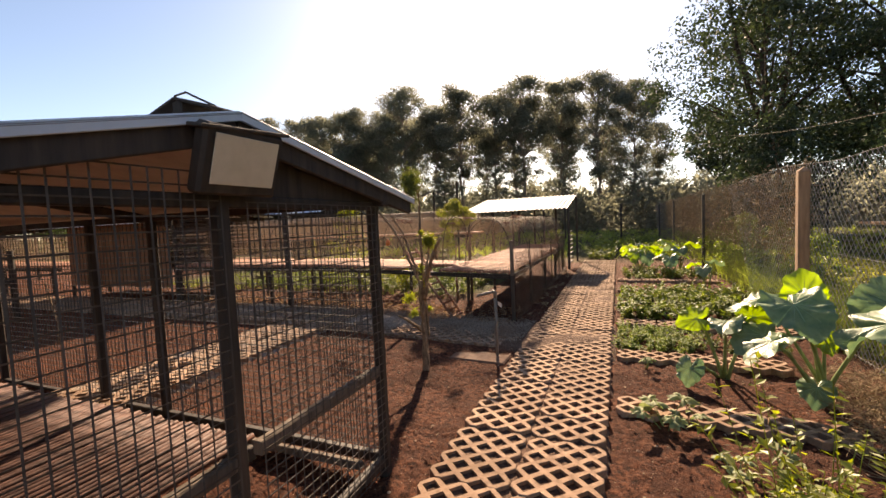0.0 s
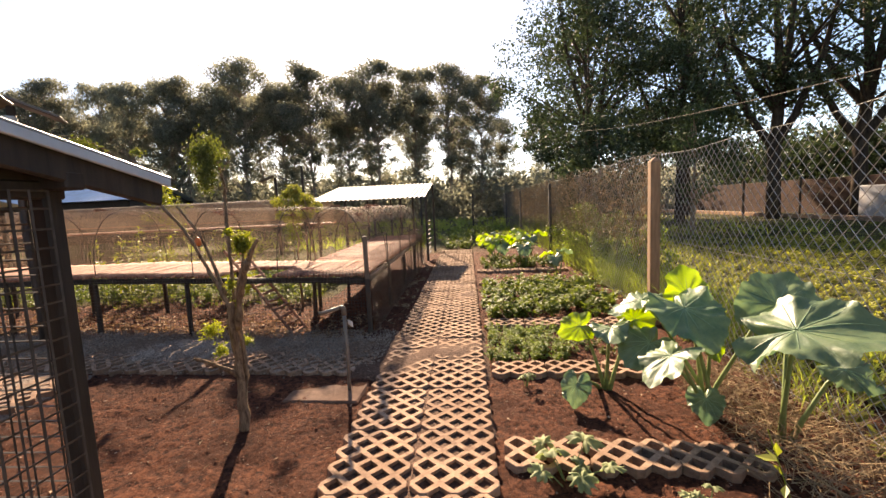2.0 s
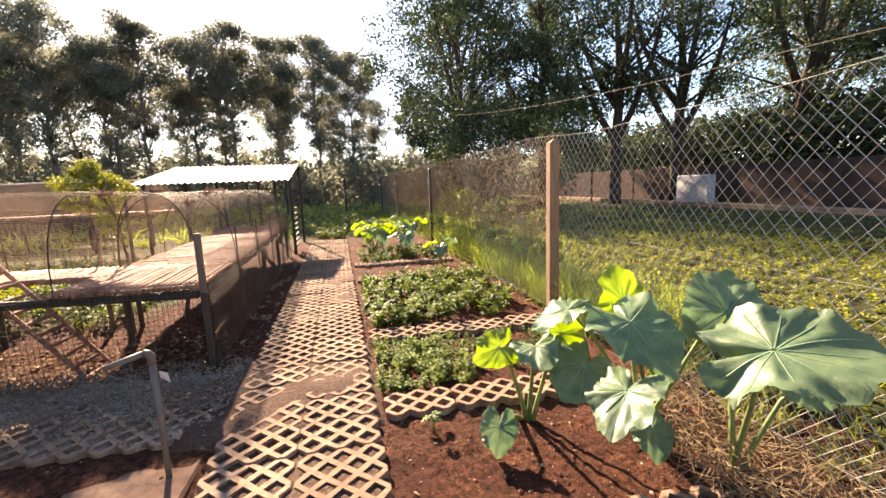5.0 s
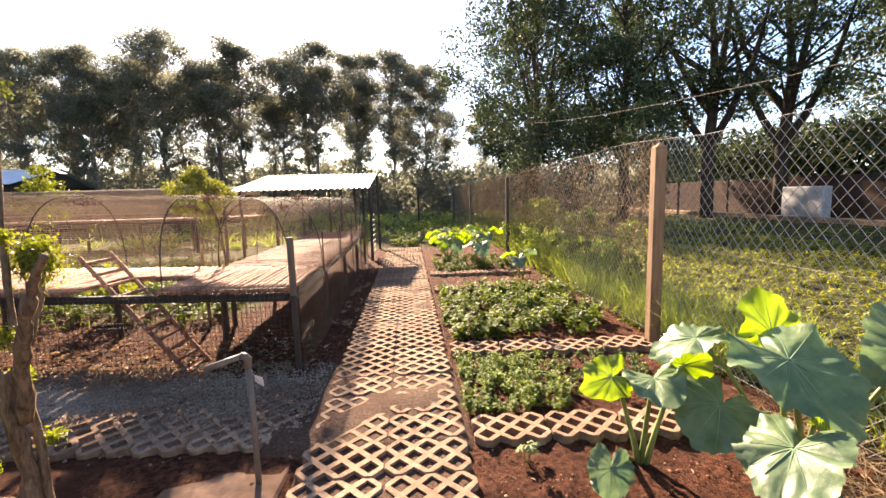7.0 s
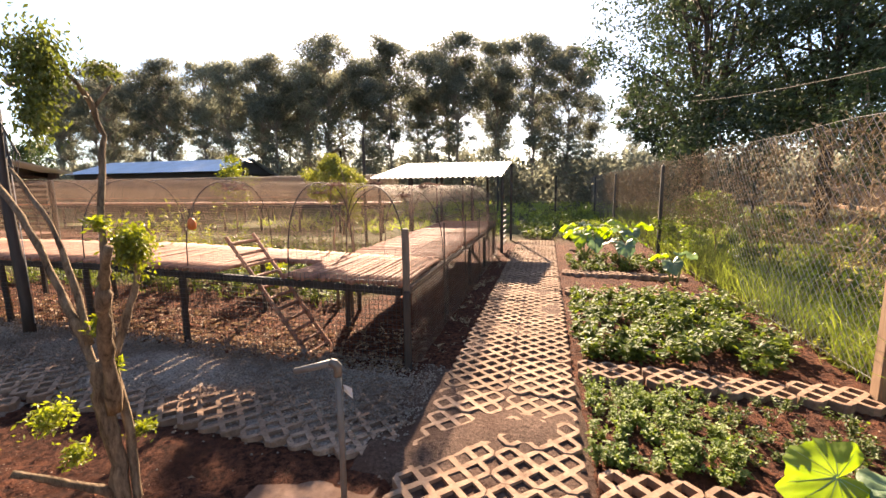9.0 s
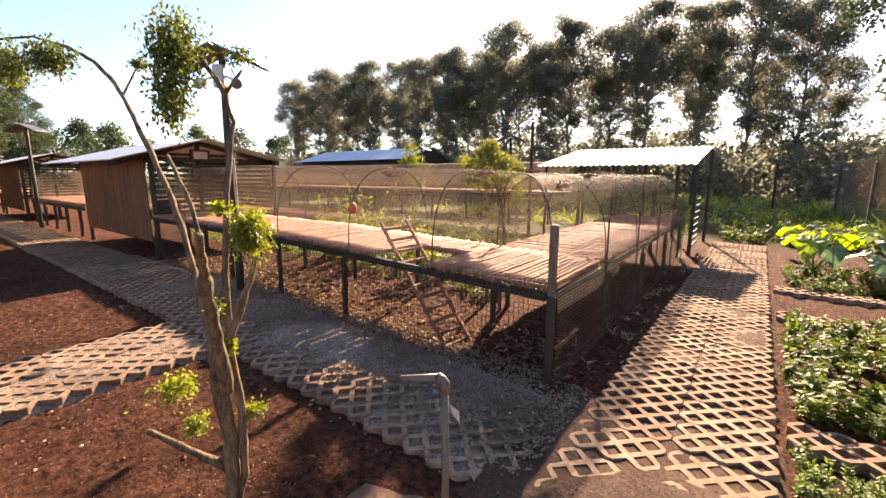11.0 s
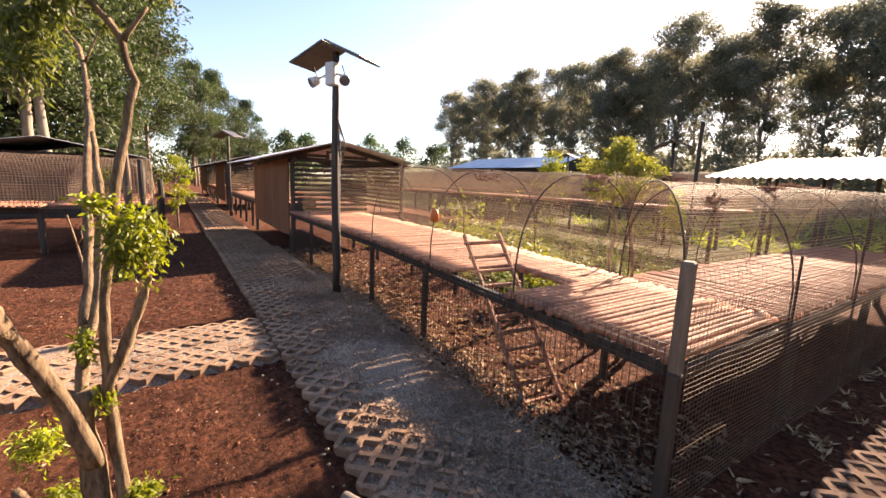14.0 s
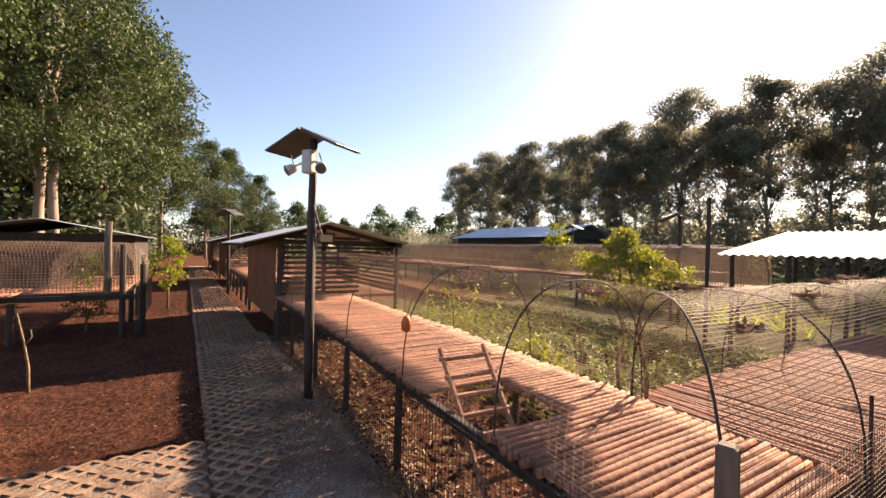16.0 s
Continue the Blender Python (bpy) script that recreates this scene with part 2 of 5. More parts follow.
class Geo:
    """Vertices and faces of one mesh in the making."""

    def __init__(self):
        self.v, self.f = [], []

    def add(self, verts, faces):
        k = len(self.v)
        self.v += [tuple(p) for p in verts]
        self.f += [tuple(i + k for i in q) for q in faces]
        return self

    def box(self, c, s, bevel=0.004, m=None):
        """A box with chamfered edges, centre c and size s."""
        hx, hy, hz = s[0] / 2, s[1] / 2, s[2] / 2
        b = min(bevel, hx * 0.45, hy * 0.45, hz * 0.45)
        pts, idx = [], {}
        for sx in (-1, 1):
            for sy in (-1, 1):
                for sz in (-1, 1):
                    for ax in range(3):
                        d = [b, b, b]
                        d[ax] = 0
                        idx[sx, sy, sz, ax] = len(pts)
                        p = Vector((sx * (hx - d[0]), sy * (hy - d[1]), sz * (hz - d[2])))
                        pts.append((m @ p if m else p) + Vector(c))
        fs = []
        for ax in range(3):
            o = [a for a in range(3) if a != ax]
            for s1 in (-1, 1):
                ring = []
                for a, c2 in ((-1, -1), (1, -1), (1, 1), (-1, 1)):
                    key = [0, 0, 0]
                    key[ax], key[o[0]], key[o[1]] = s1, a, c2
                    ring.append(idx[(*key, ax)])
                fs.append(ring)
            for a in (-1, 1):
                for c2 in (-1, 1):
                    k1, k2 = [0, 0, 0], [0, 0, 0]
                    k1[ax], k1[o[0]], k1[o[1]] = -1, a, c2
                    k2[ax], k2[o[0]], k2[o[1]] = 1, a, c2
                    fs.append([idx[(*k1, o[0])], idx[(*k2, o[0])], idx[(*k2, o[1])], idx[(*k1, o[1])]])
        for sx in (-1, 1):
            for sy in (-1, 1):
                for sz in (-1, 1):
                    fs.append([idx[sx, sy, sz, a] for a in range(3)])
        return self.add(pts, fs)

    def tube(self, pts, r, n=6, cap=True, jitter=0.0):
        pts = [Vector(p) for p in pts]
        rs = r if isinstance(r, (list, tuple)) else [r] * len(pts)
        k = len(self.v)
        side = None
        for i, p in enumerate(pts):
            d = (pts[min(i + 1, len(pts) - 1)] - pts[max(i - 1, 0)]).normalized()
            if side is None:
                side = d.orthogonal().normalized()
            side = (side - d * side.dot(d)).normalized()
            up = d.cross(side)
            for j in range(n):
                a = 2 * math.pi * j / n
                q = rs[i] * (1 + rng.uniform(-jitter, jitter))
                self.v.append(tuple(p + side * math.cos(a) * q + up * math.sin(a) * q))
        for i in range(len(pts) - 1):
            for j in range(n):
                a, b = k + i * n + j, k + i * n + (j + 1) % n
                self.f.append((a, b, b + n, a + n))
        if cap:
            self.f.append(tuple(k + j for j in reversed(range(n))))
            self.f.append(tuple(k + (len(pts) - 1) * n + j for j in range(n)))
        return self

    def leaf(self, p, d, nrm, length, width, fold=0.15):
        """A pointed leaf of four faces' worth, folded along its rib."""
        d = d.normalized()
        s = d.cross(nrm)
        s = s.normalized() if s.length > 1e-4 else d.orthogonal().normalized()
        up = s.cross(d)
        a, b = p + d * length * 0.45 + s * width / 2 + up * width * fold, p + d * length * 0.45 - s * width / 2 + up * width * fold
        self.add([p, a, p + d * length, b], [(0, 1, 2), (0, 2, 3)])
        return self


def finish(name, g, mat, parent=None, label="", smooth=False, kind="", category="", group=""):
    me = bpy.data.meshes.new(name)
    me.from_pydata(g.v, [], g.f)
    me.materials.append(mat)
    if smooth:
        me.polygons.foreach_set("use_smooth", [True] * len(me.polygons))
    me.update()
    ob = new(name, me)
    if parent:
        ob.parent = parent
    return tagged(ob, label, category, group, kind)


def part(name, g, mat, parent, label="", smooth=False):
    return finish(name, g, mat, parent, label, smooth)


def share(name, me, parent, m):
    ob = new(name, me)
    ob.parent = parent
    ob.matrix_local = m
    return ob


def thing(name, place, label, category, group="", kind="", rz=0.0):
    ob = new(name)
    ob.matrix_world = pose(*place, 0, 0, rz)
    return tagged(ob, label, category, group, kind)


def unit():
    while True:
        p = Vector((rng.uniform(-1, 1), rng.uniform(-1, 1), rng.uniform(-1, 1)))
        if 0.05 < p.length < 1:
            return p.normalized()


def gz(x):
    """Height of the trodden ground, which rises gently towards the west."""
    return 0.03 * min(max(-1.4 - x, 0.0), 3.5)


def soil_z(x, y):
    z = gz(x) - 0.045
    z += 0.020 * noise.noise((x * 1.7, y * 1.7, 0)) + 0.016 * noise.noise((x * 6, y * 6, 3)) + 0.011 * noise.noise((x * 19, y * 19, 5))
    return z

# ---- ground ----


def steps(lo, hi, fine, far):
    out = list(np.arange(lo, hi + 1e-6, fine))
    for sgn in (-1, 1):
        p, s = (lo if sgn < 0 else hi), fine
        while abs(p) < far:
            s *= 1.22
            p += sgn * s
            out.append(p)
    return sorted(out)


def build_ground():
    xs, ys = steps(-6.5, 2.6, 0.032, 2500), steps(1.4, 7.4, 0.032, 2500)
    g = Geo()
    for y in ys:
        for x in xs:
            near = abs(x) < 60 and abs(y) < 60
            g.v.append((x, y, soil_z(x, y) + rng.uniform(-0.006, 0.006) if near else gz(x) - 0.045))
    w = len(xs)
    for j in range(len(ys) - 1):
        for i in range(w - 1):
            a = j * w + i
            g.f.append((a, a + 1, a + w + 1, a + w))
    return finish("ground", g, SOIL, label="red-brown trodden garden soil with green turf beyond", kind="structure", category="ground", smooth=True)


build_ground()


def paver_mesh():
    """Lattice paver, three by two lobes, 0.50 x 0.33 m, with eight diamond holes."""
    p, w, h = 0.1655, 0.030, 0.075
    s = p / math.sqrt(2)
    nodes, bars = {}, set()
    cells = [(i, j) for i in range(3) for j in range(2)]
    centres = [((i - 1) * p, (j - 0.5) * p) for i, j in cells] + [((i - 0.5) * p, 0.0) for i in range(2)]
    tiles = [((x + y) / p, (y - x) / p) for x, y in centres]
    for u, v in tiles:
        cs = [(round(2 * (u + a)), round(2 * (v + b))) for a, b in ((-0.5, -0.5), (0.5, -0.5), (0.5, 0.5), (-0.5, 0.5))]
        for k in range(4):
            a, b = cs[k], cs[(k + 1) % 4]
            bars.add((min(a, b), max(a, b)))
    for a, b in bars:
        for q, o in ((a, b), (b, a)):
            nodes.setdefault(q, []).append(((o[0] - q[0]) // 2, (o[1] - q[1]) // 2))
    polys = []
    hw = w / 2 / s * 2
    for q, dirs in nodes.items():
        corners = [(q[0] + hw * a, q[1] + hw * b) for a, b in ((-1, -1), (1, -1), (1, 1), (-1, 1))]
        if len(dirs) == 2 and dirs[0][0] * dirs[1][0] + dirs[0][1] * dirs[1][1] == 0:
            d = (dirs[0][0] + dirs[1][0], dirs[0][1] + dirs[1][1])
            corners = [c for c in corners if not ((c[0] - q[0]) * d[0] < 0 and (c[1] - q[1]) * d[1] < 0)]
        polys.append(corners)
    for a, b in bars:
        if a[0] != b[0]:
            polys.append([(a[0] + hw, a[1] - hw), (b[0] - hw, a[1] - hw), (b[0] - hw, a[1] + hw), (a[0] + hw, a[1] + hw)])
        else:
            polys.append([(a[0] - hw, a[1] + hw), (a[0] + hw, a[1] + hw), (a[0] + hw, b[1] - hw), (a[0] - hw, b[1] - hw)])
    bm = bmesh.new()
    for c in polys:
        vs = [bm.verts.new(((u - v) / 2 * p / 2, (u + v) / 2 * p / 2, 0)) for u, v in c]
        bm.faces.new(vs)
    bmesh.ops.remove_doubles(bm, verts=bm.verts, dist=0.0005)
    bmesh.ops.recalc_face_normals(bm, faces=bm.faces)
    if sum(f.normal.z for f in bm.faces) < 0:
        bmesh.ops.reverse_faces(bm, faces=bm.faces)
    rim = [e for e in bm.edges if e.is_boundary]
    top = bmesh.ops.extrude_edge_only(bm, edges=rim)
    low = [v for v in top["geom"] if isinstance(v, bmesh.types.BMVert)]
    for v in low:
        v.co.z = -0.006
    rim = [e for e in top["geom"] if isinstance(e, bmesh.types.BMEdge)]
    # the upper rim is drawn in a little, so that the edge is worn round
    upper = {o for v in low for e in v.link_edges for o in e.verts if o.co.z > -0.001}
    for v in upper:
        away = Vector((0, 0, 0))
        for f in v.link_faces:
            if abs(f.normal.z) > 0.9:
                away += f.calc_center_median() - v.co
        if away.length > 0:
            v.co += away.normalized() * 0.005
    low2 = bmesh.ops.extrude_edge_only(bm, edges=rim)
    for v in low2["geom"]:
        if isinstance(v, bmesh.types.BMVert):
            v.co.z = -h
    bmesh.ops.recalc_face_normals(bm, faces=bm.faces)
    me = bpy.data.meshes.new("paver")
    bm.to_mesh(me)
    bm.free()
    me.materials.append(PAVER)
    return me


PAVER_MESH = paver_mesh()


def lay_pavers(road, spots):
    for x, y, rz in spots:
        share("paver", PAVER_MESH, road, pose(x + rng.uniform(-0.006, 0.006), y + rng.uniform(-0.005, 0.005), gz(x) + 0.012 + rng.uniform(-0.008, 0.008),
                                               rng.uniform(-0.8, 0.8), rng.uniform(-0.8, 0.8), rz + rng.uniform(-1.2, 1.2)))


def heap(name, x0, x1, y0, y1, height, mat, label, step=0.045, rough=1.0):
    """Loose ground heaped over a stretch of path: an uneven sheet that thins out to its edges."""
    nx, ny = int((x1 - x0) / step), int((y1 - y0) / step)
    g = Geo()
    for j in range(ny + 1):
        for i in range(nx + 1):
            x, y = x0 + (x1 - x0) * i / nx, y0 + (y1 - y0) * j / ny
            e = min(min(i, nx - i) * step / 0.12, min(j, ny - j) * step / 0.12, 1.0)
            z = gz(x) + height(x, y) + rough * 0.02 * noise.noise((x * 3, y * 3, 9)) + 0.004 * noise.noise((x * 17, y * 17, 2)) + rng.uniform(-0.002, 0.002)
            g.v.append((x, y, z * e + (gz(x) - 0.09) * (1 - e)))
    for j in range(ny):
        for i in range(nx):
            a = j * (nx + 1) + i
            g.f.append((a, a + 1, a + nx + 2, a + nx + 1))
    return finish(name, g, mat, label=label, kind="structure", category="ground", smooth=True)


heap("gravel_bed", -9.5, -0.92, 4.68, 5.95, lambda x, y: -0.012 + 0.040 * min(1.0, max(0.0, (y - 5.04 - 0.12 * math.sin(x * 2.3) - 0.05 * math.sin(x * 7.1)) / 0.25)) * min(1.0, max(0.0, (5.78 - y) / 0.2)) * min(1, max(0.0, (x + 5.0) / 1.3)) * min(1.0, max(0.15, (-1.9 - x) / 1.2)),
     GRAVEL, "dark crushed gravel heaped over the lattice pavers", 0.035, 0.7)
heap("dusty_verge", -1.62, -0.9, 5.7, 12.6, lambda x, y: 0.0, SOIL, "dark red soil along the foot of the run", 0.05, 0.8)
heap("soil_bank", -3.75, -1.0, 3.9, 4.86, lambda x, y: -0.018 - 0.06 * min(1.0, max(0.0, (4.60 - y) / 0.45)), SOIL, "dark red soil banked against the lattice pavers", 0.05, 0.7)
heap("soil_drift", -1.42, 0.05, 4.55, 6.2, lambda x, y: -0.004 + 0.016 * (1 - abs(y - 5.3) / 0.9) + 0.016 * noise.noise((x * 2.2, y * 2.2, 17)), DUST, "trodden red soil drifted over the lattice pavers")
heap("gravel_fill", -1.12, 0.02, -4.0, 15.0, lambda x, y: -0.007 + (0.034 * max(0.0, noise.noise((x * 1.9, y * 1.3, 31)) - 0.05) if y > 4.6 else 0.0) + 0.003 * min(1.0, max(0.0, (y - 5.2) / 0.8)), DUST, "red grit and dust lying over the lattice pavers", 0.06, 0.3)
heap("gravel_fill.001", -4.93, -3.78, -4.0, 4.8, lambda x, y: 0.001, GRAVEL, "grit lying in the holes of the lattice pavers", 0.08, 0.6)
heap("gravel_fill.002", -36.0, -9.0, 4.65, 5.85, lambda x, y: -0.008, GRAVEL, "grit lying in the holes of the lattice pavers", 0.1, 0.5)

g = Geo()
for _ in range(17000):
    x, y = rng.uniform(-6.5, -1.1), min(rng.gauss(5.45, 0.28), 6.0)
    r = rng.uniform(0.004, 0.015)
    c = Vector((x, y, gz(x) + 0.012 + rng.uniform(-0.004, 0.016)))
    g.add([c + Vector((r, 0, 0)), c + Vector((-r * 0.5, r * 0.9, 0)), c + Vector((-r * 0.6, -r * 0.8, 0)), c + Vector((0, 0.1 * r, r * 0.9)), c - Vector((0, 0, r * 0.6))],
          [(0, 1, 3), (1, 2, 3), (2, 0, 3), (1, 0, 4), (2, 1, 4), (0, 2, 4)])
finish("gravel_stones", g, GRAVEL, label="loose dark gravel stones on the path", category="gravel", kind="stuff")

pad = thing("concrete_pad", (-1.44, 4.40, 0), "worn flat concrete pad at the foot of the stand pipe", "concrete pad")
g = Geo()
g.box((0, 0.06, -0.062), (0.66, 0.46, 0.07), 0.02, Euler((0, 0, radians(-3))).to_matrix())
part("slab", g, PAD, pad)

# ---- wire, nets, poles ----


def grid_panel(g, o, ax, ay, w, h, px, py, r):
    """Square wire mesh on the plane spanned by ax and ay from the corner o."""
    o, ax, ay = Vector(o), Vector(ax), Vector(ay)
    nrm = ax.cross(ay).normalized()
    k = int(w / px)
    for i in range(k + 1):
        s = w * i / k
        g.tube([o + ax * s + nrm * r, o + ax * (s + rng.uniform(-0.004, 0.004)) + ay * h + nrm * r], r, 3, False)
    k = int(h / py)
    for i in range(k + 1):
        s = h * i / k
        g.tube([o + ay * s - nrm * r, o + ax * w + ay * (s + rng.uniform(-0.004, 0.004)) - nrm * r], r, 3, False)


def arch(u, half, rise, power=2.5):
    """Point of the hoop at u from 0 to 1: across and up."""
    a = math.pi * u
    c, s = math.cos(a), math.sin(a)
    return -half * math.copysign(abs(c) ** (2 / power), c), rise * abs(s) ** (2 / power)


def tunnel_net(name, frame_of, length, half, rise, pitch, width, parent, label, turns=18, mitre=None, mat=None, cross=1.0):
    """A shade net over hoops: strands along and across. frame_of(s, across, up) gives the place."""
    g = Geo()
    prof = [arch(i / turns, half, rise) for i in range(turns + 1)]
    lens = [0.0]
    for a, b in zip(prof, prof[1:]):
        lens.append(lens[-1] + math.dist(a, b))

    def at(d):
        for i in range(turns):
            if d <= lens[i + 1]:
                t = (d - lens[i]) / max(lens[i + 1] - lens[i], 1e-6)
                return [prof[i][k] + (prof[i + 1][k] - prof[i][k]) * t for k in (0, 1)]
        return prof[-1]

    def sag(s, c):
        return 0.012 * math.sin(s * 2.61) ** 2 * math.sin(math.pi * c / lens[-1])
    ns = max(2, int(length / 0.3))
    for i in range(int(lens[-1] / pitch) + 1):
        d = i * pitch
        row = []
        s0 = mitre(at(d)[0]) if mitre else 0.0
        for j in range(ns + 1):
            s = s0 + (length - s0) * j / ns
            for e in (-width / 2, width / 2):
                a, u = at(max(0, min(lens[-1], d + e)))
                row.append(frame_of(s, a, u - sag(s, d)))
        g.add(row, [(2 * j, 2 * j + 1, 2 * j + 3, 2 * j + 2) for j in range(ns)])
    first = min(mitre(-half), mitre(half)) if mitre else 0.0
    for i in range(int((length - first) / (pitch * cross)) + 1):
        s = first + i * pitch * cross
        row = []
        span = [j for j in range(turns + 1) if not mitre or mitre(prof[j][0]) <= s]
        if len(span) < 2:
            continue
        for j in span:
            a, u = prof[j]
            for e in (-width / 2, width / 2):
                row.append(frame_of(s + e, a, u - sag(s, lens[j]) + 0.002))
        g.add(row, [(2 * j, 2 * j + 1, 2 * j + 3, 2 * j + 2) for j in range(len(span) - 1)])
    return part(name, g, mat or NET, parent, label)


def hoop(parent, frame_of, s, half, rise, foot=0.0):
    g = Geo()
    pts = [frame_of(s, *arch(i / 20, half, rise)) for i in range(21)]
    if foot:
        pts = [Vector(pts[0]) - Vector((0, 0, foot))] + pts + [Vector(pts[-1]) - Vector((0, 0, foot))]
    g.tube(pts, 0.0056, 6)
    return part("hoop", g, ROD, parent, smooth=True)


def pole(name, parent, p, q, r, mat=None, n=9, label=""):
    p, q = Vector(p), Vector(q)
    g = Geo()
    g.tube([p + (q - p) * t + Vector((rng.uniform(-1, 1), rng.uniform(-1, 1), 0)) * r * 0.12 for t in (0, 0.25, 0.5, 0.75, 1)], [r * 1.04, r, r * 0.98, r, r * 0.96], n, True, 0.05)
    return part(name, g, mat or WOOD_DARK, parent, label)


def slat_mesh(length, r, mat=None):
    """A rough round slat that lies along y."""
    g = Geo()
    k = 5
    g.tube([(rng.uniform(-0.004, 0.004), length * i / k, rng.uniform(-0.003, 0.003)) for i in range(k + 1)], [r * rng.uniform(0.85, 1.1) for _ in range(k + 1)], 7, True, 0.08)
    me = bpy.data.meshes.new("slat")
    me.from_pydata(g.v, [], g.f)
    me.materials.append(mat or STICK)
    me.polygons.foreach_set("use_smooth", [True] * len(me.polygons))
    return me


def corrugated(name, o, ax, ay, w, l, parent, mat=None, pitch=0.076, amp=0.011, label="", thick=0.004):
    """A corrugated sheet of width w along ax and length l down ay."""
    o, ax, ay = Vector(o), Vector(ax).normalized(), Vector(ay).normalized()
    nrm = ax.cross(ay).normalized()
    if nrm.z < 0:
        nrm = -nrm
    g = Geo()
    k = int(w / pitch * 6)
    rows = []
    for side in (0, -thick):
        for t in (0, 0.5, 1):
            rows.append([o + ax * (w * i / k) + ay * (l * t) + nrm * (amp * math.sin(2 * math.pi * w * i / k / pitch) + side) for i in range(k + 1)])
    for r in rows:
        g.v += [tuple(p) for p in r]
    n = k + 1
    for b in (0, 3):
        for t in (0, 1):
            for i in range(k):
                a = (b + t) * n + i
                g.f.append((a, a + 1, a + n + 1, a + n))
    base = len(g.v)
    for r in (rows[0], rows[3], rows[2], rows[5]):
        g.v += [tuple(p) for p in r]
    for i in range(k):
        a = base + i
        g.f.append((a, a + n, a + n + 1, a + 1))
        g.f.append((a + 2 * n, a + 2 * n + 1, a + 3 * n + 1, a + 3 * n))
    return part(name, g, mat or ROOF, parent, label, True)


# ---- the raised run: an L of slatted decks under netted hoops ----
DECK = 0.73


def slatted_floor(parent, x0, x1, y0, y1, z, along_y=True, hole=None, pitch=0.047, r=0.0222):
    long_ = [slat_mesh((y1 - y0) if along_y else (x1 - x0), r) for _ in range(5)]
    cut = [slat_mesh(y1 - hole[3], r) for _ in range(3)] if hole else []
    n = int(((x1 - x0) if along_y else (y1 - y0)) / pitch)
    for i in range(n + 1):
        if along_y:
            x = x0 + (x1 - x0) * i / n
            if hole and hole[0] < x < hole[1]:
                share("slat", rng.choice(cut), parent, pose(x, hole[3] + rng.uniform(-0.03, 0.03), z + gz(x), 0, 0, rng.uniform(-0.6, 0.6)))
            else:
                share("slat", rng.choice(long_), parent, pose(x, y0 + rng.uniform(-0.03, 0.03), z + gz(x) + rng.uniform(-0.004, 0.004), 0, 0, rng.uniform(-0.5, 0.5)))
        else:
            y = y0 + (y1 - y0) * i / n
            share("slat", rng.choice(long_), parent, pose(x0 + rng.uniform(-0.03, 0.03), y, z + rng.uniform(-0.004, 0.004), 0, 0, -90 + rng.uniform(-0.5, 0.5)))


def beam(name, parent, p, q, w, h, mat=None, label=""):
    p, q = Vector(p), Vector(q)
    d = q - p
    m = d.to_track_quat("X", "Z").to_matrix()
    g = Geo()
    g.box((p + q) / 2, (d.length, w, h), 0.006, m)
    return part(name, g, mat or WOOD_DARK, parent, label)


run = thing("poultry_run", (0, 0, 0), "raised slatted poultry run under netted hoops on dark posts", "poultry run")
WX, EX, SY, NY = -8.7, -1.40, 5.93, 7.2
slatted_floor(run, WX + 0.05, EX - 0.06, SY + 0.0, NY, DECK, True, (-3.25, -2.58, 0, 6.55))
slatted_floor(run, -2.62, EX - 0.02, NY + 0.07, 12.3, DECK, False)
for y, z in ((SY + 0.03, DECK - 0.06), (NY - 0.05, DECK - 0.06)):
    beam("edge_beam", run, (-4.9, y, z + gz(-4.9)), (EX - 0.05, y, z), 0.05, 0.065)
    beam("edge_beam", run, (WX, y, z + gz(-4.9)), (-4.91, y, z + gz(-4.9)), 0.05, 0.065)
for x in (EX - 0.04, -2.58):
    beam("edge_beam", run, (x, SY + 0.08 if x > -2 else NY + 0.0, DECK - 0.08), (x, 12.3, DECK - 0.07), 0.05, 0.065)
for z0, z1, w, mat, label in ((0.69, 1.205, 0.056, WOOD_GREY, "weathered grey upper corner post"), (-0.1, 0.69, 0.06, WOOD_DARK, "")):
    g = Geo()
    g.box((EX, SY - 0.01, (z0 + z1) / 2), (w, w, z1 - z0), 0.008, Euler((0, 0, radians(12))).to_matrix())
    part("corner_post", g, mat, run, label)
for x, y in ((-2.44, 6.91), (-3.70, SY + 0.03), (-4.90, SY + 0.03), (-6.1, SY + 0.03), (-7.4, SY + 0.03), (-8.6, SY + 0.03), (-3.7, NY - 0.05), (-4.9, NY - 0.05),
             (-6.1, NY - 0.05), (-7.4, NY - 0.05), (-8.6, NY - 0.05)):
    pole("leg", run, (x, y, gz(x) - 0.1), (x, y, DECK - 0.10 + gz(x)), 0.03, WOOD_DARK, 7)
for y in (7.5, 9.1, 10.7, 12.2):
    for x in (EX - 0.04, -2.58):
        pole("leg", run, (x, y, -0.1), (x, y, DECK - 0.10), 0.03, WOOD_DARK, 7)


def south_arm(s, a, u):
    x = -2.5 - s
    return (x, (SY + NY) / 2 + a, DECK + 0.03 + gz(x) + u)


def east_arm(s, a, u):
    return ((EX - 2.58) / 2 - a, SY + 0.02 + s, DECK + 0.03 + u)


HALF_S, HALF_E = (NY - SY) / 2, (2.58 + EX) / 2
for s in (0.0, 1.08, 2.35, 3.6, 4.9, 6.1):
    hoop(run, south_arm, s, HALF_S, 0.80)
for s in (1.25, 2.5, 3.75, 5.0, 6.25):
    hoop(run, east_arm, s, HALF_E, 0.80, 0.05)


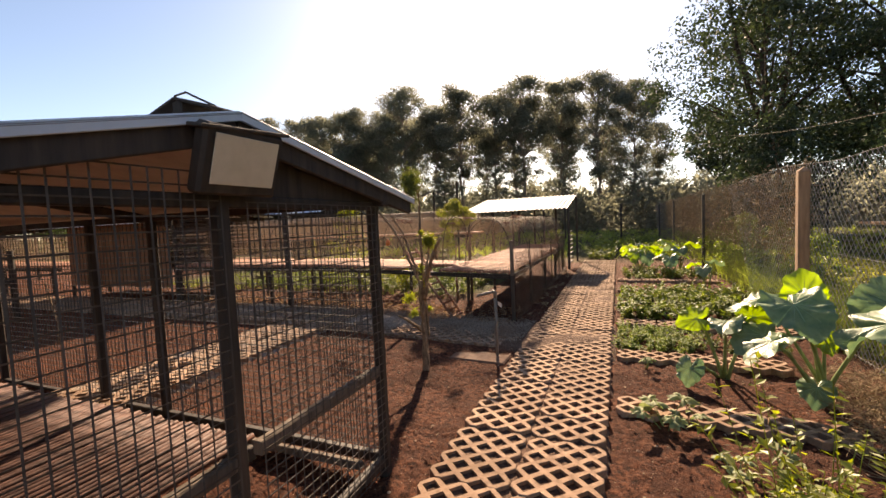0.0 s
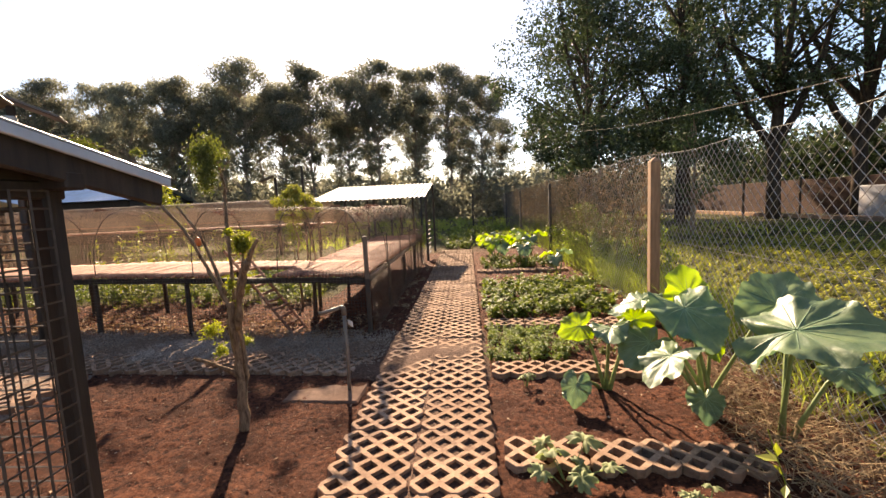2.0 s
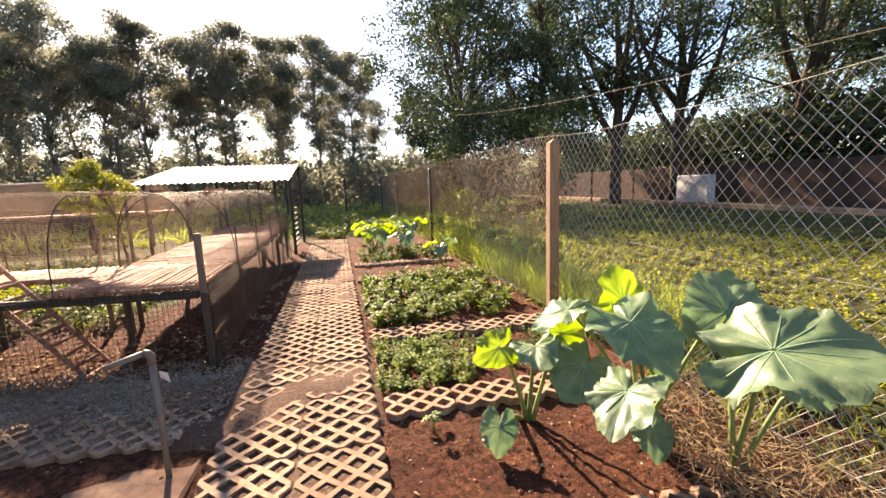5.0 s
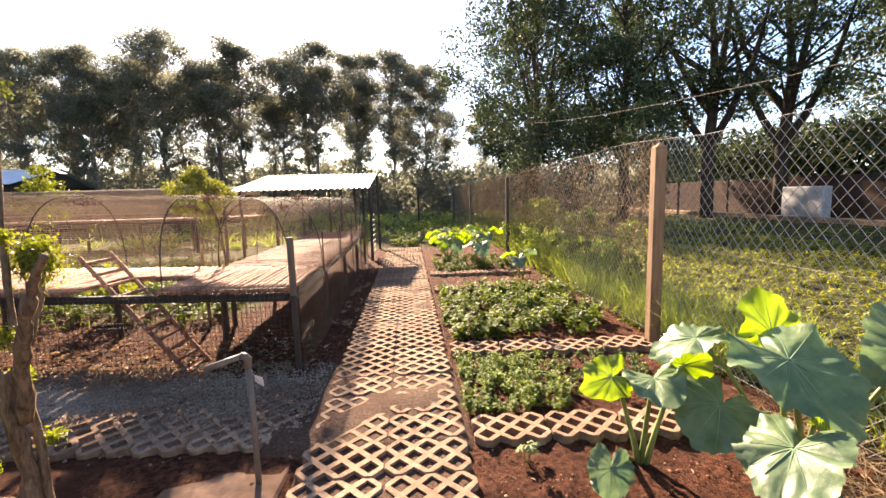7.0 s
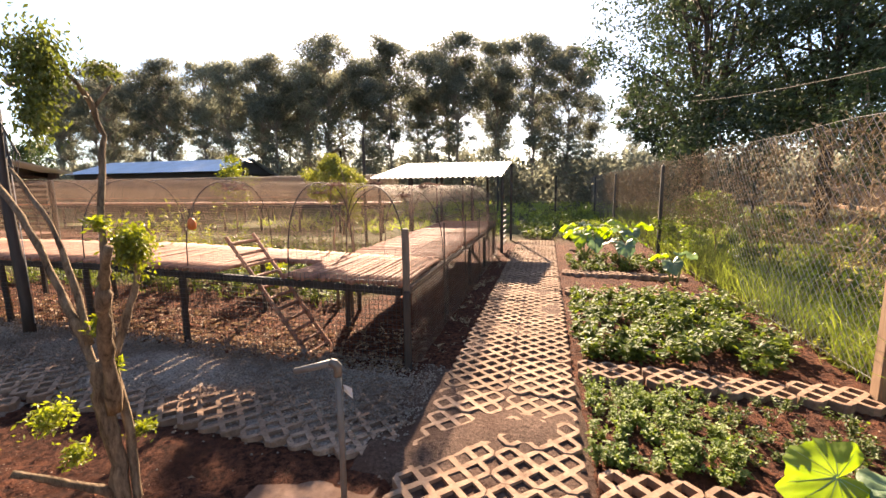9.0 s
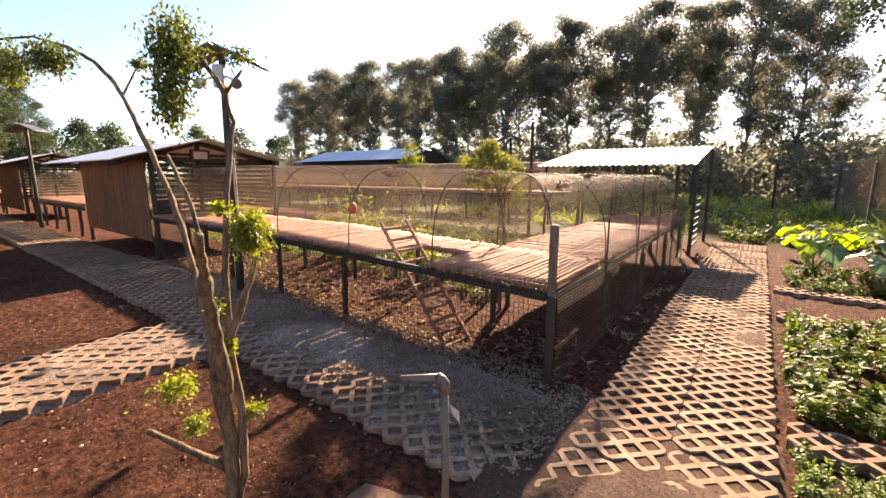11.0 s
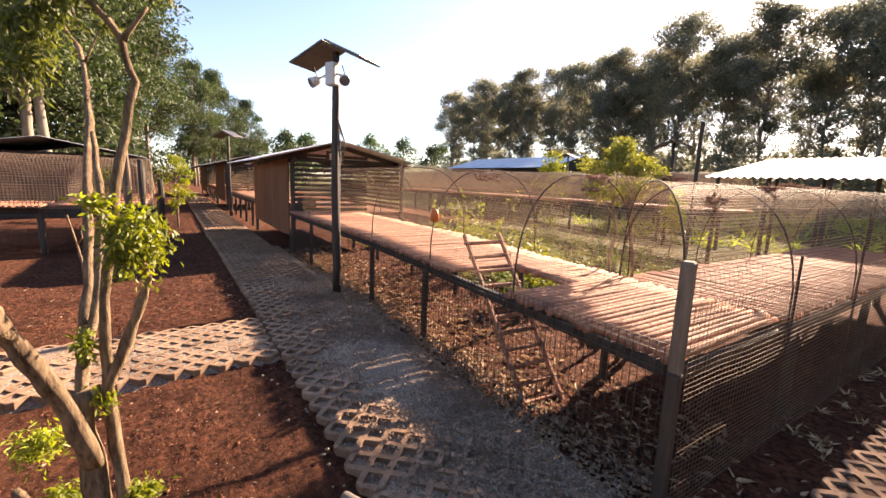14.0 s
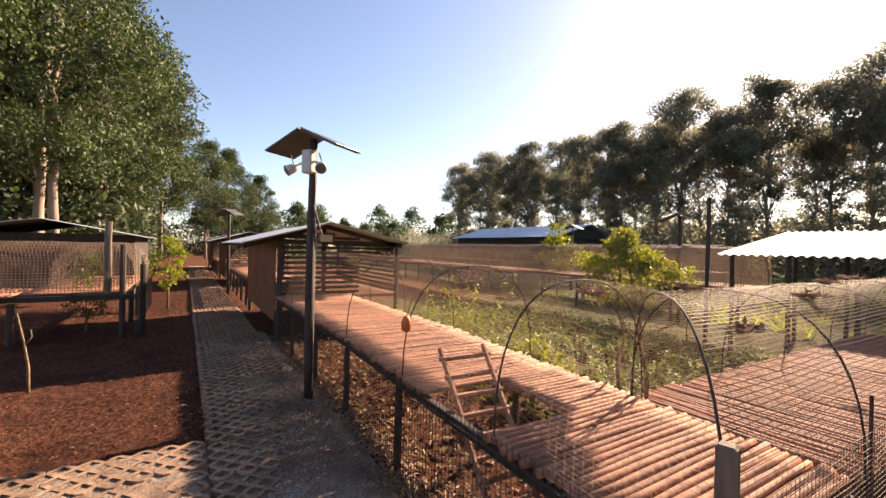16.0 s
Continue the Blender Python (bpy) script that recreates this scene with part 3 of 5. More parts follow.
def corner_arm(s, a, u):
    f = (a / 0.5 + 1) / 2
    return (EX + (-2.57 - EX) * f, SY + (NY - SY) * f, DECK + 0.03 + u)


hoop(run, corner_arm, 0.0, 0.5, 0.80)
tunnel_net("shade_net", south_arm, 6.15, HALF_S, 0.81, 0.022, 0.0016, run, "thin brown shade netting over the hoops", 18,
           lambda a: -1.1 + 1.18 * (a + HALF_S) / (2 * HALF_S), cross=2.2)
tunnel_net("shade_net", east_arm, 6.3, HALF_E, 0.81, 0.022, 0.0034, run, "thin brown shade netting over the hoops", 18,
           lambda a: (NY - SY) * (a + HALF_E) / (2 * HALF_E), cross=2.2)
g = Geo()
grid_panel(g, (WX, SY - 0.02, 0.0 + 0.06), (1, 0, 0), (0, 0, 1), EX - WX - 0.05, DECK + 0.02, 0.04, 0.04, 0.0022)
part("wire_skirt", g, WIRE_DARK, run, "dark square wire mesh below the deck")
g = Geo()
for i in range(40):
    z = 0.0 + i * 0.026
    pts = [(EX + 0.045 + 0.018 * noise.noise((y * 2, z * 5, 1)), y, z + 0.016 * noise.noise((y * 1.4, z * 9, 4)) - 0.004) for y in np.arange(SY, 12.31, 0.3)]
    g.tube(pts, 0.0019, 3, False)
for i in range(180):
    y = SY + i * 0.035
    g.tube([(EX + 0.045, y, -0.02), (EX + 0.045, y, 1.02)], 0.0012, 3, False)
part("side_net", g, NET, run, "brown netting tied along the side of the run")
for y in (7.18, 8.43, 9.68, 10.93):
    g = Geo()
    g.tube([(EX + 0.02, y, -0.05), (EX + 0.02, y, 1.15)], 0.008, 5)
    part("stay_rod", g, ROD, run)


def ladder(name, foot, head, across, rungs, label):
    lad = thing(name, foot, label, "ladder")
    foot, head, across = Vector((0, 0, 0)), Vector(head) - Vector(foot), Vector(across)
    for s in (-0.5, 0.5):
        pole("rail", lad, foot + across * s, head + across * s, 0.019, STICK, 6)
    for i in range(rungs):
        t = (i + 0.4) / rungs
        c = foot + (head - foot) * t
        pole("rung", lad, c - across * 0.58, c + across * 0.58, 0.017, STICK, 6)
    return lad


ladder("ladder", (-2.38, 6.19, -0.03), (-3.19, 6.19, 1.09), (0.02, 0.34, 0), 11, "rough pole ladder climbing through a hatch in the slatted deck")

feeder = thing("hanging_feeder", (-3.44, 5.88, 1.23), "small orange feeder hung on a hoop", "feeder")
g = Geo()
g.tube([(0, 0, -0.055), (0, 0, -0.045), (0, 0, 0.0), (0, 0, 0.04), (0, 0, 0.055)], [0.02, 0.034, 0.038, 0.026, 0.008], 10)
part("body", g, ORANGE, feeder, smooth=True)
g = Geo()
g.tube([(0, 0, 0.05), (0.01, 0.04, 0.18)], 0.003, 4)
part("string", g, WIRE_DARK, feeder)

# leaf clumps fallen on the nets
for x, y, z, s in ((-3.3, 6.3, 1.52, 0.13), (-3.45, 6.4, 1.56, 0.10), (-2.2, 6.3, 1.545, 0.07), (-2.05, 6.85, 1.56, 0.06), (-1.62, 6.55, 1.44, 0.05), (-2.72, 6.9, 1.47, 0.06),
                   (-1.75, 7.6, 1.52, 0.06), (-1.95, 8.6, 1.56, 0.06), (-5.2, 6.5, 1.66, 0.05), (-2.15, 9.9, 1.56, 0.07)):
    g = Geo()
    for _ in range(60):
        p = Vector((x, y, z + 0.012)) + Vector((rng.gauss(0, 0.5), rng.gauss(0, 0.5), abs(rng.gauss(0, 0.16)))) * s
        g.leaf(p, Vector((rng.uniform(-1, 1), rng.uniform(-1, 1), rng.uniform(-0.2, 0.3))), unit(), 0.05, 0.02)
    finish("leaf_clump", g, DEAD_DARK, label="clump of dry fallen leaves caught on the netting", category="leaf litter", group="leaf clumps on the nets", kind="stuff")

# ---- sheds ----


def gable_shed(place, w, depth, eave, ridge, label, boards=True):
    """Open slatted shed: ridge along x, boarded south side, lamp in the gable. Origin at its south-east corner."""
    shed = thing("poultry_shed", place, label, "shed", "sheds along the path")
    top, south = depth / 2 - 0.36, -0.66
    for x in (0, -w):
        for y in (0, depth):
            pole("post", shed, (x, y, -0.1), (x, y, eave), 0.045, WOOD_DARK, 8)
        pole("post", shed, (x, top, -0.1), (x, top, ridge - 0.05), 0.045, WOOD_DARK, 8)
    for y in (0, depth):
        beam("wall_plate", shed, (0.2, y, eave - 0.02), (-w - 0.2, y, eave - 0.02), 0.07, 0.09)
    for x in (0.0, -w):
        for s in (0, 1):
            beam("rafter", shed, (x, top, ridge - 0.05), (x, south + 0.05 if s == 0 else depth + 0.05, (eave - 0.10 if s == 0 else eave - 0.04)), 0.05, 0.08)
    beam("tie_beam", shed, (0, 0, eave), (0, depth, eave), 0.05, 0.08)
    run_s = Vector((0, south - top, eave - 0.04 - ridge))
    run_n = Vector((0, depth + 0.08 - top, eave + 0.02 - ridge))
    corrugated("roof_sheet", (-w - 0.3, top, ridge), (1, 0, 0), run_s, w + 0.75, run_s.length, shed, ROOF_SKYLIT)
    corrugated("roof_sheet", (-w - 0.3, top, ridge + 0.004), (1, 0, 0), run_n, w + 0.75, run_n.length, shed, ROOF_SKYLIT)
    if boards:
        n = int(w / 0.14)
        for i in range(n):
            g = Geo()
            g.box((-0.1 - (i + 0.5) * (w - 0.15) / n, -0.06, (eave + 0.15) / 2 + 0.1), ((w - 0.15) / n - 0.006, 0.022, eave - 0.2 + rng.uniform(-0.03, 0.03)), 0.003)
            part("board", g, BOARD, shed)
    for i in range(12):
        g = Geo()
        z = 0.78 + i * 0.093
        g.box((0.055, depth * 0.32, z), (0.02, depth * 0.64, 0.055), 0.003)
        part("slat", g, WOOD_DARK, shed)
        g = Geo()
        g.box((-w * 0.5, depth - 0.05, z), (w * 0.98, 0.02, 0.055), 0.003)
        part("slat", g, WOOD_DARK, shed)
    g = Geo()
    g.box((-w / 2, depth / 2, 0.68), (w, depth, 0.06))
    part("floor_deck", g, STICK, shed, "slatted reddish floor")
    g = Geo()
    g.box((-0.35, 0.35, 0.86), (0.3, 0.3, 0.26), 0.01)
    part("nest_box", g, LITTER, shed, "straw-coloured nest box")
    g = Geo()
    g.box((0.09, top, ridge - 0.28), (0.05, 0.34, 0.2), 0.01)
    lamp = part("flood_lamp", g, WOOD_DARK, shed)
    g = Geo()
    g.box((0.119, top, ridge - 0.28), (0.006, 0.24, 0.13), 0.002)
    part("lamp_face", g, LAMP_GLASS, lamp)
    return shed


gable_shed((-8.75, 6.0, gz(-9)), 3.9, 2.3, 1.72, 2.08, "open shed with red-brown boards and corrugated metal roof")
gable_shed((-19.6, 6.0, gz(-9)), 3.9, 2.3, 1.78, 2.15, "farther open shed with red-brown boards and metal roof")
gable_shed((-30.5, 6.0, gz(-9)), 4.0, 2.3, 1.8, 2.2, "distant boarded shed with metal roof beside the path")

# second and third decks along the path, west of the sheds
for k, x in enumerate((-13.2, -24.0)):
    dk = thing("poultry_run", (x, 6.0, gz(-9)), "slatted deck on dark legs joined to a shed", "poultry run")
    w = 5.6
    mesh = [slat_mesh(1.2, 0.024) for _ in range(3)]
    for i in range(int(w / 0.07)):
        share("slat", rng.choice(mesh), dk, pose(-0.1 - i * 0.07, 0, 0.72, 0, 0, rng.uniform(-0.6, 0.6)))
    beam("edge_beam", dk, (0, 0.02, 0.64), (-w, 0.02, 0.64), 0.06, 0.09)
    for i in range(5):
        pole("leg", dk, (-0.4 - i * 1.2, 0.02, -0.1), (-0.4 - i * 1.2, 0.02, 0.6), 0.04)
    tunnel_net("shade_net", lambda s, a, u: (-s, 0.62 + a, 0.75 + u), w, 0.6, 0.8, 0.05, 0.006, dk, "brown shade netting")

# ---- roofed stand at the end of the east arm ----
stand = thing("roofed_stand", (-1.25, 12.5, 0), "open stand with a single-pitch corrugated metal roof", "shed")
corrugated("roof_sheet", (-3.3, 2.9, 2.27), (1, 0, 0), (0, -2.95, -0.50), 3.25, 3.0, stand, amp=0.016, pitch=0.13)
for x in (-3.1, -2.3, -1.5, -0.75, -0.05):
    pole("post", stand, (x, 0.1, -0.1), (x, 0.1, 1.76), 0.035)
    pole("post", stand, (x, 2.75, -0.1), (x, 2.75, 2.18), 0.035)
for i in range(8):
    z = 0.15 + i * 0.13
    g = Geo()
    g.box((-0.05, 0.62, z), (0.025, 1.1, 0.05))
    part("slat", g, WOOD_DARK, stand)

utility = thing("utility_pole", (-4.62, 12.3, 0), "thin dark pole beside the roofed stand", "pole")
pole("pole", utility, (0, 0, -0.1), (0.02, 0, 2.75), 0.035)

# ---- far roofs and rear runs ----
far = thing("long_shed", (-21.0, 26.0, 0), "long low shed with a bluish metal roof far behind", "shed")
corrugated("roof_sheet", (-13, 3.5, 3.75), (1, 0, 0), (0, -3.5, -1.0), 13, 3.64, far, ROOF_SKYLIT)
corrugated("roof_sheet", (-13, 3.5, 3.752), (1, 0, 0), (0, 3.5, -1.3), 13, 3.73, far)
g = Geo()
g.box((-6.5, 3.5, 1.25), (12.4, 6.2, 2.9), 0.02)
g.add([(-0.3, 0.45, 2.7), (-0.3, 6.55, 2.45), (-0.3, 3.5, 3.7), (-12.7, 0.45, 2.7), (-12.7, 6.55, 2.45), (-12.7, 3.5, 3.7)], [(0, 1, 2), (3, 5, 4)])
part("wall", g, WOOD_DARK, far)


def rear_run(place, w, label, net_pitch=0.05):
    rr = thing("poultry_run", place, label, "poultry run", "rear runs")
    mesh = [slat_mesh(1.25, 0.026) for _ in range(3)]
    for i in range(int(w / 0.075)):
        share("slat", rng.choice(mesh), rr, pose(-i * 0.075, 0, 0.72, 0, 0, rng.uniform(-0.6, 0.6)))
    beam("edge_beam", rr, (0, 0.02, 0.64), (-w, 0.02, 0.64), 0.06, 0.09)
    for i in range(int(w / 1.3) + 1):
        pole("leg", rr, (-0.1 - i * 1.3, 0.04, -0.1), (-0.1 - i * 1.3, 0.04, 0.6), 0.035)
        hoop(rr, lambda s, a, u: (-s, 0.62 + a, 0.75 + u), 0.05 + i * 1.3, 0.6, 0.8)
    tunnel_net("shade_net", lambda s, a, u: (-s, 0.62 + a, 0.75 + u), w, 0.6, 0.81, net_pitch, 0.013, rr, "brown shade netting", mat=NET_DARK)
    return rr


rear_run((-4.6, 13.6, 0.38), 16.0, "rear slatted run under sagging brown netting")
rear_run((-7.0, 17.5, 0.5), 18.0, "farther slatted run under brown netting")

# ---- pen south of the cross path, west ----
penb = thing("poultry_run", (-10.2, 3.9, gz(-9)), "raised slatted run under a wire mesh arch beside the path", "poultry run")
mesh = [slat_mesh(1.35, 0.026) for _ in range(3)]
for i in range(70):
    share("slat", rng.choice(mesh), penb, pose(0.15 - i * 0.062 + 0.0, -1.6 + 0.0, 0.76, 0, 0, rng.uniform(-0.6, 0.6)))
for i in range(34):
    share("slat", rng.choice(mesh), penb, pose(-0.9, -1.7 - i * 0.07, 0.76, 0, 0, -90 + rng.uniform(-0.6, 0.6)))
beam("edge_beam", penb, (0.1, -0.3, 0.68), (-4.4, -0.3, 0.68), 0.06, 0.09)
beam("edge_beam", penb, (0.18, -4.2, 0.68), (0.18, -0.1, 0.68), 0.06, 0.09)
for x, y, h in ((0.0, 0.0, 1.25), (0.18, -0.28, 1.6), (0.16, -1.7, 0.62), (0.16, -3.2, 0.62), (-1.5, -0.3, 0.62), (-3.0, -0.3, 0.62), (-4.4, -0.3, 1.3)):
    pole("post", penb, (x, y, -0.15), (x, y, h), 0.05)
pole("post", penb, (0.1, -0.5, 0.7), (0.1, -0.5, 2.0), 0.055, WOOD_GREY, 9, "weathered grey post")
tunnel_net("wire_arch", lambda s, a, u: (-0.45 + a, -0.15 - s, 0.78 + u), 4.2, 0.63, 0.85, 0.05, 0.009, penb, "sunlit square wire mesh arch")
tunnel_net("wire_arch", lambda s, a, u: (-1.0 - s, -0.85 + a, 0.78 + u), 4.0, 0.65, 0.85, 0.05, 0.009, penb, "sunlit square wire mesh arch")
g = Geo()
grid_panel(g, (0.2, -4.2, 0.0), (0, 1, 0), (0, 0, 1), 4.2, 0.75, 0.06, 0.06, 0.002)
grid_panel(g, (-4.4, -0.1, 0.0), (1, 0, 0), (0, 0, 1), 4.5, 0.75, 0.06, 0.06, 0.002)
part("wire_skirt", g, WIRE_DARK, penb)
barn = thing("low_shed", (-17.0, 1.1, 0), "low open shed with a metal roof behind the run, its shaded inside a dark block", "shed")
corrugated("roof_sheet", (-6, 0, 2.35), (1, 0, 0), (0, 2.4, -0.45), 6.5, 2.44, barn)
corrugated("roof_sheet", (-6, 0, 2.354), (1, 0, 0), (0, -2.4, -0.45), 6.5, 2.44, barn)
# solid dark block stands in for the shade inside the open shed
g = Geo()
g.box((-3, 0, 0.95), (5.6, 4.2, 2.0), 0.02)
part("wall", g, WOOD_DARK, barn)

# ---- wire pen beside the main path ----
pen = thing("wire_mesh_pen", (-1.33, 1.08, 0), "dark timber pen of square wire mesh under a metal gable roof", "poultry pen")
# local x runs into the pen (west), local y north
for x, y, h in ((0, -0.05, 1.86), (0, 1.01, 1.64), (0, -1.01, 1.64), (-2.05, 1.01, 1.64), (-2.87, 1.01, 1.64), (-4.6, 1.01, 1.64), (-4.6, -1.01, 1.64), (-2.3, -1.01, 1.64)):
    g = Geo()
    g.box((x, y, h / 2 - 0.05), (0.055, 0.055, h + 0.1), 0.006)
    part("post", g, WOOD_DARK, pen)
for y in (1.01, -1.01):
    beam("wall_plate", pen, (0.1, y, 1.655), (-4.7, y, 1.65), 0.06, 0.05)
    beam("bottom_rail", pen, (0, y, 0.06), (-4.6, y, 0.06), 0.05, 0.06)
beam("tie_beam", pen, (0.002, -1.05, 1.632), (0.002, 1.05, 1.632), 0.05, 0.05)
# dark rails in pale wood: the sunlit line on their top is in the colour
beam("middle_rail", pen, (0.0, 0.04, 0.63), (0.0, 0.97, 0.63), 0.05, 0.06, WOOD_GREY, "rail coloured pale for its sunlit top edge")
beam("middle_rail", pen, (0.0, -0.97, 0.63), (0.0, -0.04, 0.63), 0.05, 0.06, WOOD_GREY, "rail coloured pale for its sunlit top edge")
beam("bottom_rail", pen, (0.0, -0.97, 0.06), (0.0, 0.97, 0.06), 0.05, 0.06)
beam("bottom_rail", pen, (-0.1, 0.9, 0.05), (-4.5, 0.9, 0.05), 0.04, 0.05, WOOD_GREY, "rail coloured pale for its sunlit top edge")
RIDGE, RY = 1.945, -0.02
for s, EAVE in ((1, 1.675), (-1, 1.59)):
    beam("barge_board", pen, (0.085, RY, RIDGE - 0.06), (0.085, RY + s * 1.36, EAVE - 0.05), 0.025, 0.085)
    beam("rafter", pen, (-2.3, RY, RIDGE - 0.07), (-2.3, RY + s * 1.36, EAVE - 0.06), 0.05, 0.07)
    d = Vector((0, s * 1.38, EAVE - RIDGE))
    corrugated("roof_sheet", (-4.9, RY, RIDGE + (0.003 if s > 0 else 0)), (1, 0, 0), d, 5.02, d.length, pen)
    beam("verge_cap", pen, (0.112, RY, RIDGE - 0.008), (0.112, RY + s * 1.38, EAVE - 0.008), 0.012, 0.036, ROOF_SKYLIT, "bright metal edge of the roof")
    d2 = Vector((0, s * 1.32, (EAVE - RIDGE) * 0.96))
    g = Geo()
    g.add([(-4.85, RY, RIDGE - 0.022), (0.03, RY, RIDGE - 0.022), (0.03, RY + d2.y, RIDGE - 0.022 + d2.z), (-4.85, RY + d2.y, RIDGE - 0.022 + d2.z),
           (-4.85, RY, RIDGE - 0.03), (0.03, RY, RIDGE - 0.03), (0.03, RY + d2.y, RIDGE - 0.03 + d2.z), (-4.85, RY + d2.y, RIDGE - 0.03 + d2.z)],
          [(0, 1, 2, 3), (7, 6, 5, 4), (0, 4, 5, 1), (1, 5, 6, 2), (2, 6, 7, 3), (3, 7, 4, 0)])
    part("ceiling_board", g, SOFFIT, pen, "pale board under the roof sheet")
# gable infill north of the centre post, open mesh to the south
g = Geo()
g.add([(0.02, 0.05, 1.65), (0.02, 1.12, 1.65), (0.02, 1.12, 1.685), (0.02, 0.05, 1.89), (-0.0, 0.05, 1.65), (-0.0, 1.12, 1.65), (-0.0, 1.12, 1.685), (-0.0, 0.05, 1.89)],
      [(0, 1, 2, 3), (7, 6, 5, 4), (0, 4, 5, 1), (1, 5, 6, 2), (2, 6, 7, 3), (3, 7, 4, 0)])
part("gable_board", g, WOOD_DARK, pen)
for o, ax, w, h, z in (((0.042, 0.04, 0), (0, 1, 0), 0.94, 1.6, 0.03), ((0.042, -0.98, 0), (0, 1, 0), 0.90, 1.70, 0.03), ((-4.6, 1.05, 0), (1, 0, 0), 4.6, 1.6, 0.04),
                       ((-4.6, -1.0, 0), (0, 1, 0), 2.0, 1.6, 0.04), ((-4.6, -1.05, 0), (1, 0, 0), 4.6, 1.6, 0.04)):
    g = Geo()
    grid_panel(g, (o[0], o[1], z), ax, (0, 0, 1), w, h, 0.05, 0.05, 0.0033)
    part("wire_panel", g, WIRE_DARK, pen, "dark square wire mesh panel")
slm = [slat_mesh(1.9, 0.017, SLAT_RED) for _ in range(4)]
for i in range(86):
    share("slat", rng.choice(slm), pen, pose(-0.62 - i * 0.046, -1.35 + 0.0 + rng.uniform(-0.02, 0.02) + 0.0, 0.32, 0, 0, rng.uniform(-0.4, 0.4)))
beam("floor_beam", pen, (-0.55, 0.5, 0.26), (-4.5, 0.5, 0.26), 0.05, 0.08)
beam("floor_beam", pen, (-0.55, -0.9, 0.26), (-4.5, -0.9, 0.26), 0.05, 0.08)
for x in (-0.7, -2.4, -4.3):
    for y in (0.5, -0.9):
        pole("floor_leg", pen, (x, y, -0.1), (x, y, 0.22), 0.03)

flood = thing("flood_lamp", (-1.33, 1.03, 1.715), "solar flood lamp with a dusty pale face under the gable", "lamp")
g = Geo()
g.box((0.12, 0.0, 0.05), (0.06, 0.34, 0.24), 0.012, Euler((0, radians(18), 0)).to_matrix())
body = part("housing", g, WOOD_DARK, flood)
g = Geo()
g.box((0.157, 0.0, 0.045), (0.006, 0.27, 0.17), 0.003, Euler((0, radians(18), 0)).to_matrix())
part("face", g, LAMP_GLASS, body, "dusty pale lamp face")
g = Geo()
g.box((0.12, 0.0, 0.165), (0.14, 0.38, 0.014), 0.004, Euler((radians(4), radians(10), 0)).to_matrix())
part("hood", g, WOOD_DARK, flood)
ridge_panel = thing("roof_solar_panel", (-1.43, 1.05, 1.95), "small dark folded solar panel on the ridge of the pen", "solar panel")
for s in (1, -1):
    g = Geo()
    g.box((s * 0.088, 0, 0.032), (0.19, 0.18, 0.012), 0.004, Euler((0, radians(17 * s), 0)).to_matrix())
    part("panel", g, WOOD_DARK, ridge_panel)
g = Geo()
g.box((0, 0, 0.025), (0.05, 0.16, 0.06), 0.006)
part("base", g, WOOD_DARK, ridge_panel)
g = Geo()
g.tube([(-0.06, -0.05, 0.045), (-0.03, -0.06, 0.078), (0.03, -0.06, 0.082), (0.09, -0.05, 0.05), (0.15, -0.04, 0.02)], 0.004, 5)
part("cable", g, WIRE_DARK, ridge_panel)

# ---- solar lamp post ----


def solar_post(place, height, label, rz=0.0, detail=True):
    post = thing("solar_lamp_post", place, label, "lamp post", rz=rz)
    g = Geo()
    g.tube([(0.015 * math.sin(i * 1.3), 0.01 * math.cos(i * 1.7), -0.1 + (height + 0.05) * i / 7) for i in range(8)], [0.052, 0.05, 0.048, 0.046, 0.044, 0.043, 0.042, 0.04], 10, True, 0.03)
    part("pole", g, WOOD_DARK, post, smooth=True)
    for s in (1, -1):
        m = Euler((0, radians(24 * s), 0)).to_matrix()
        g = Geo()
        g.box(Vector((s * 0.24, 0, height - 0.08)), (0.5, 0.44, 0.02), 0.004, m)
        pn = part("solar_panel", g, PANEL, post, "dark dusty solar panel")
        g = Geo()
        g.box(Vector((s * 0.235, 0, height - 0.096)), (0.47, 0.40, 0.008), 0.002, m)
        part("backing", g, PANEL_BACK, pn)
    if detail:
        g = Geo()
        g.box((0.0, -0.06, height - 0.30), (0.13, 0.10, 0.25), 0.015)
        part("control_box", g, PLASTIC_WHITE, post, "off-white control box")
        for s in (1, -1):
            m = Euler((radians(28), 0, radians(32 * s))).to_matrix()
            c = Vector((s * 0.19, -0.08, height - 0.36))
            g = Geo()
            g.tube([c + m @ Vector((0, 0.06, 0)), c, c + m @ Vector((0, -0.085, 0))], [0.03, 0.048, 0.06], 12)
            hd = part("lamp_head", g, PLASTIC_WHITE, post, "white spot lamp head", True)
            g = Geo()
            g.tube([c + m @ Vector((0, -0.086, 0)), c + m @ Vector((0, -0.09, 0))], [0.054, 0.05], 12)
            part("lens", g, PANEL, hd)
            g = Geo()
            g.tube([(0, -0.06, height - 0.28), c + Vector((0, 0.02, 0.02))], 0.012, 6)
            part("bracket", g, PLASTIC_WHITE, post)
            g = Geo()
            g.tube([c + Vector((0, 0, 0.04)), c + Vector((-0.04, 0, 0.14))], 0.006, 5)
            part("sensor_rod", g, ROD, hd)
        for k in range(5):
            g = Geo()
            g.tube([(0.05, -0.03, height - 0.75), (0.08 + 0.015 * k, -0.03 + 0.01 * k, height - 0.95 - 0.03 * k), (0.055 + 0.012 * k, -0.04, height - 1.1 - 0.05 * k), (0.05, 0, height - 0.85)], 0.004, 4)
            part("cable", g, WIRE_DARK, post)
    g = Geo()
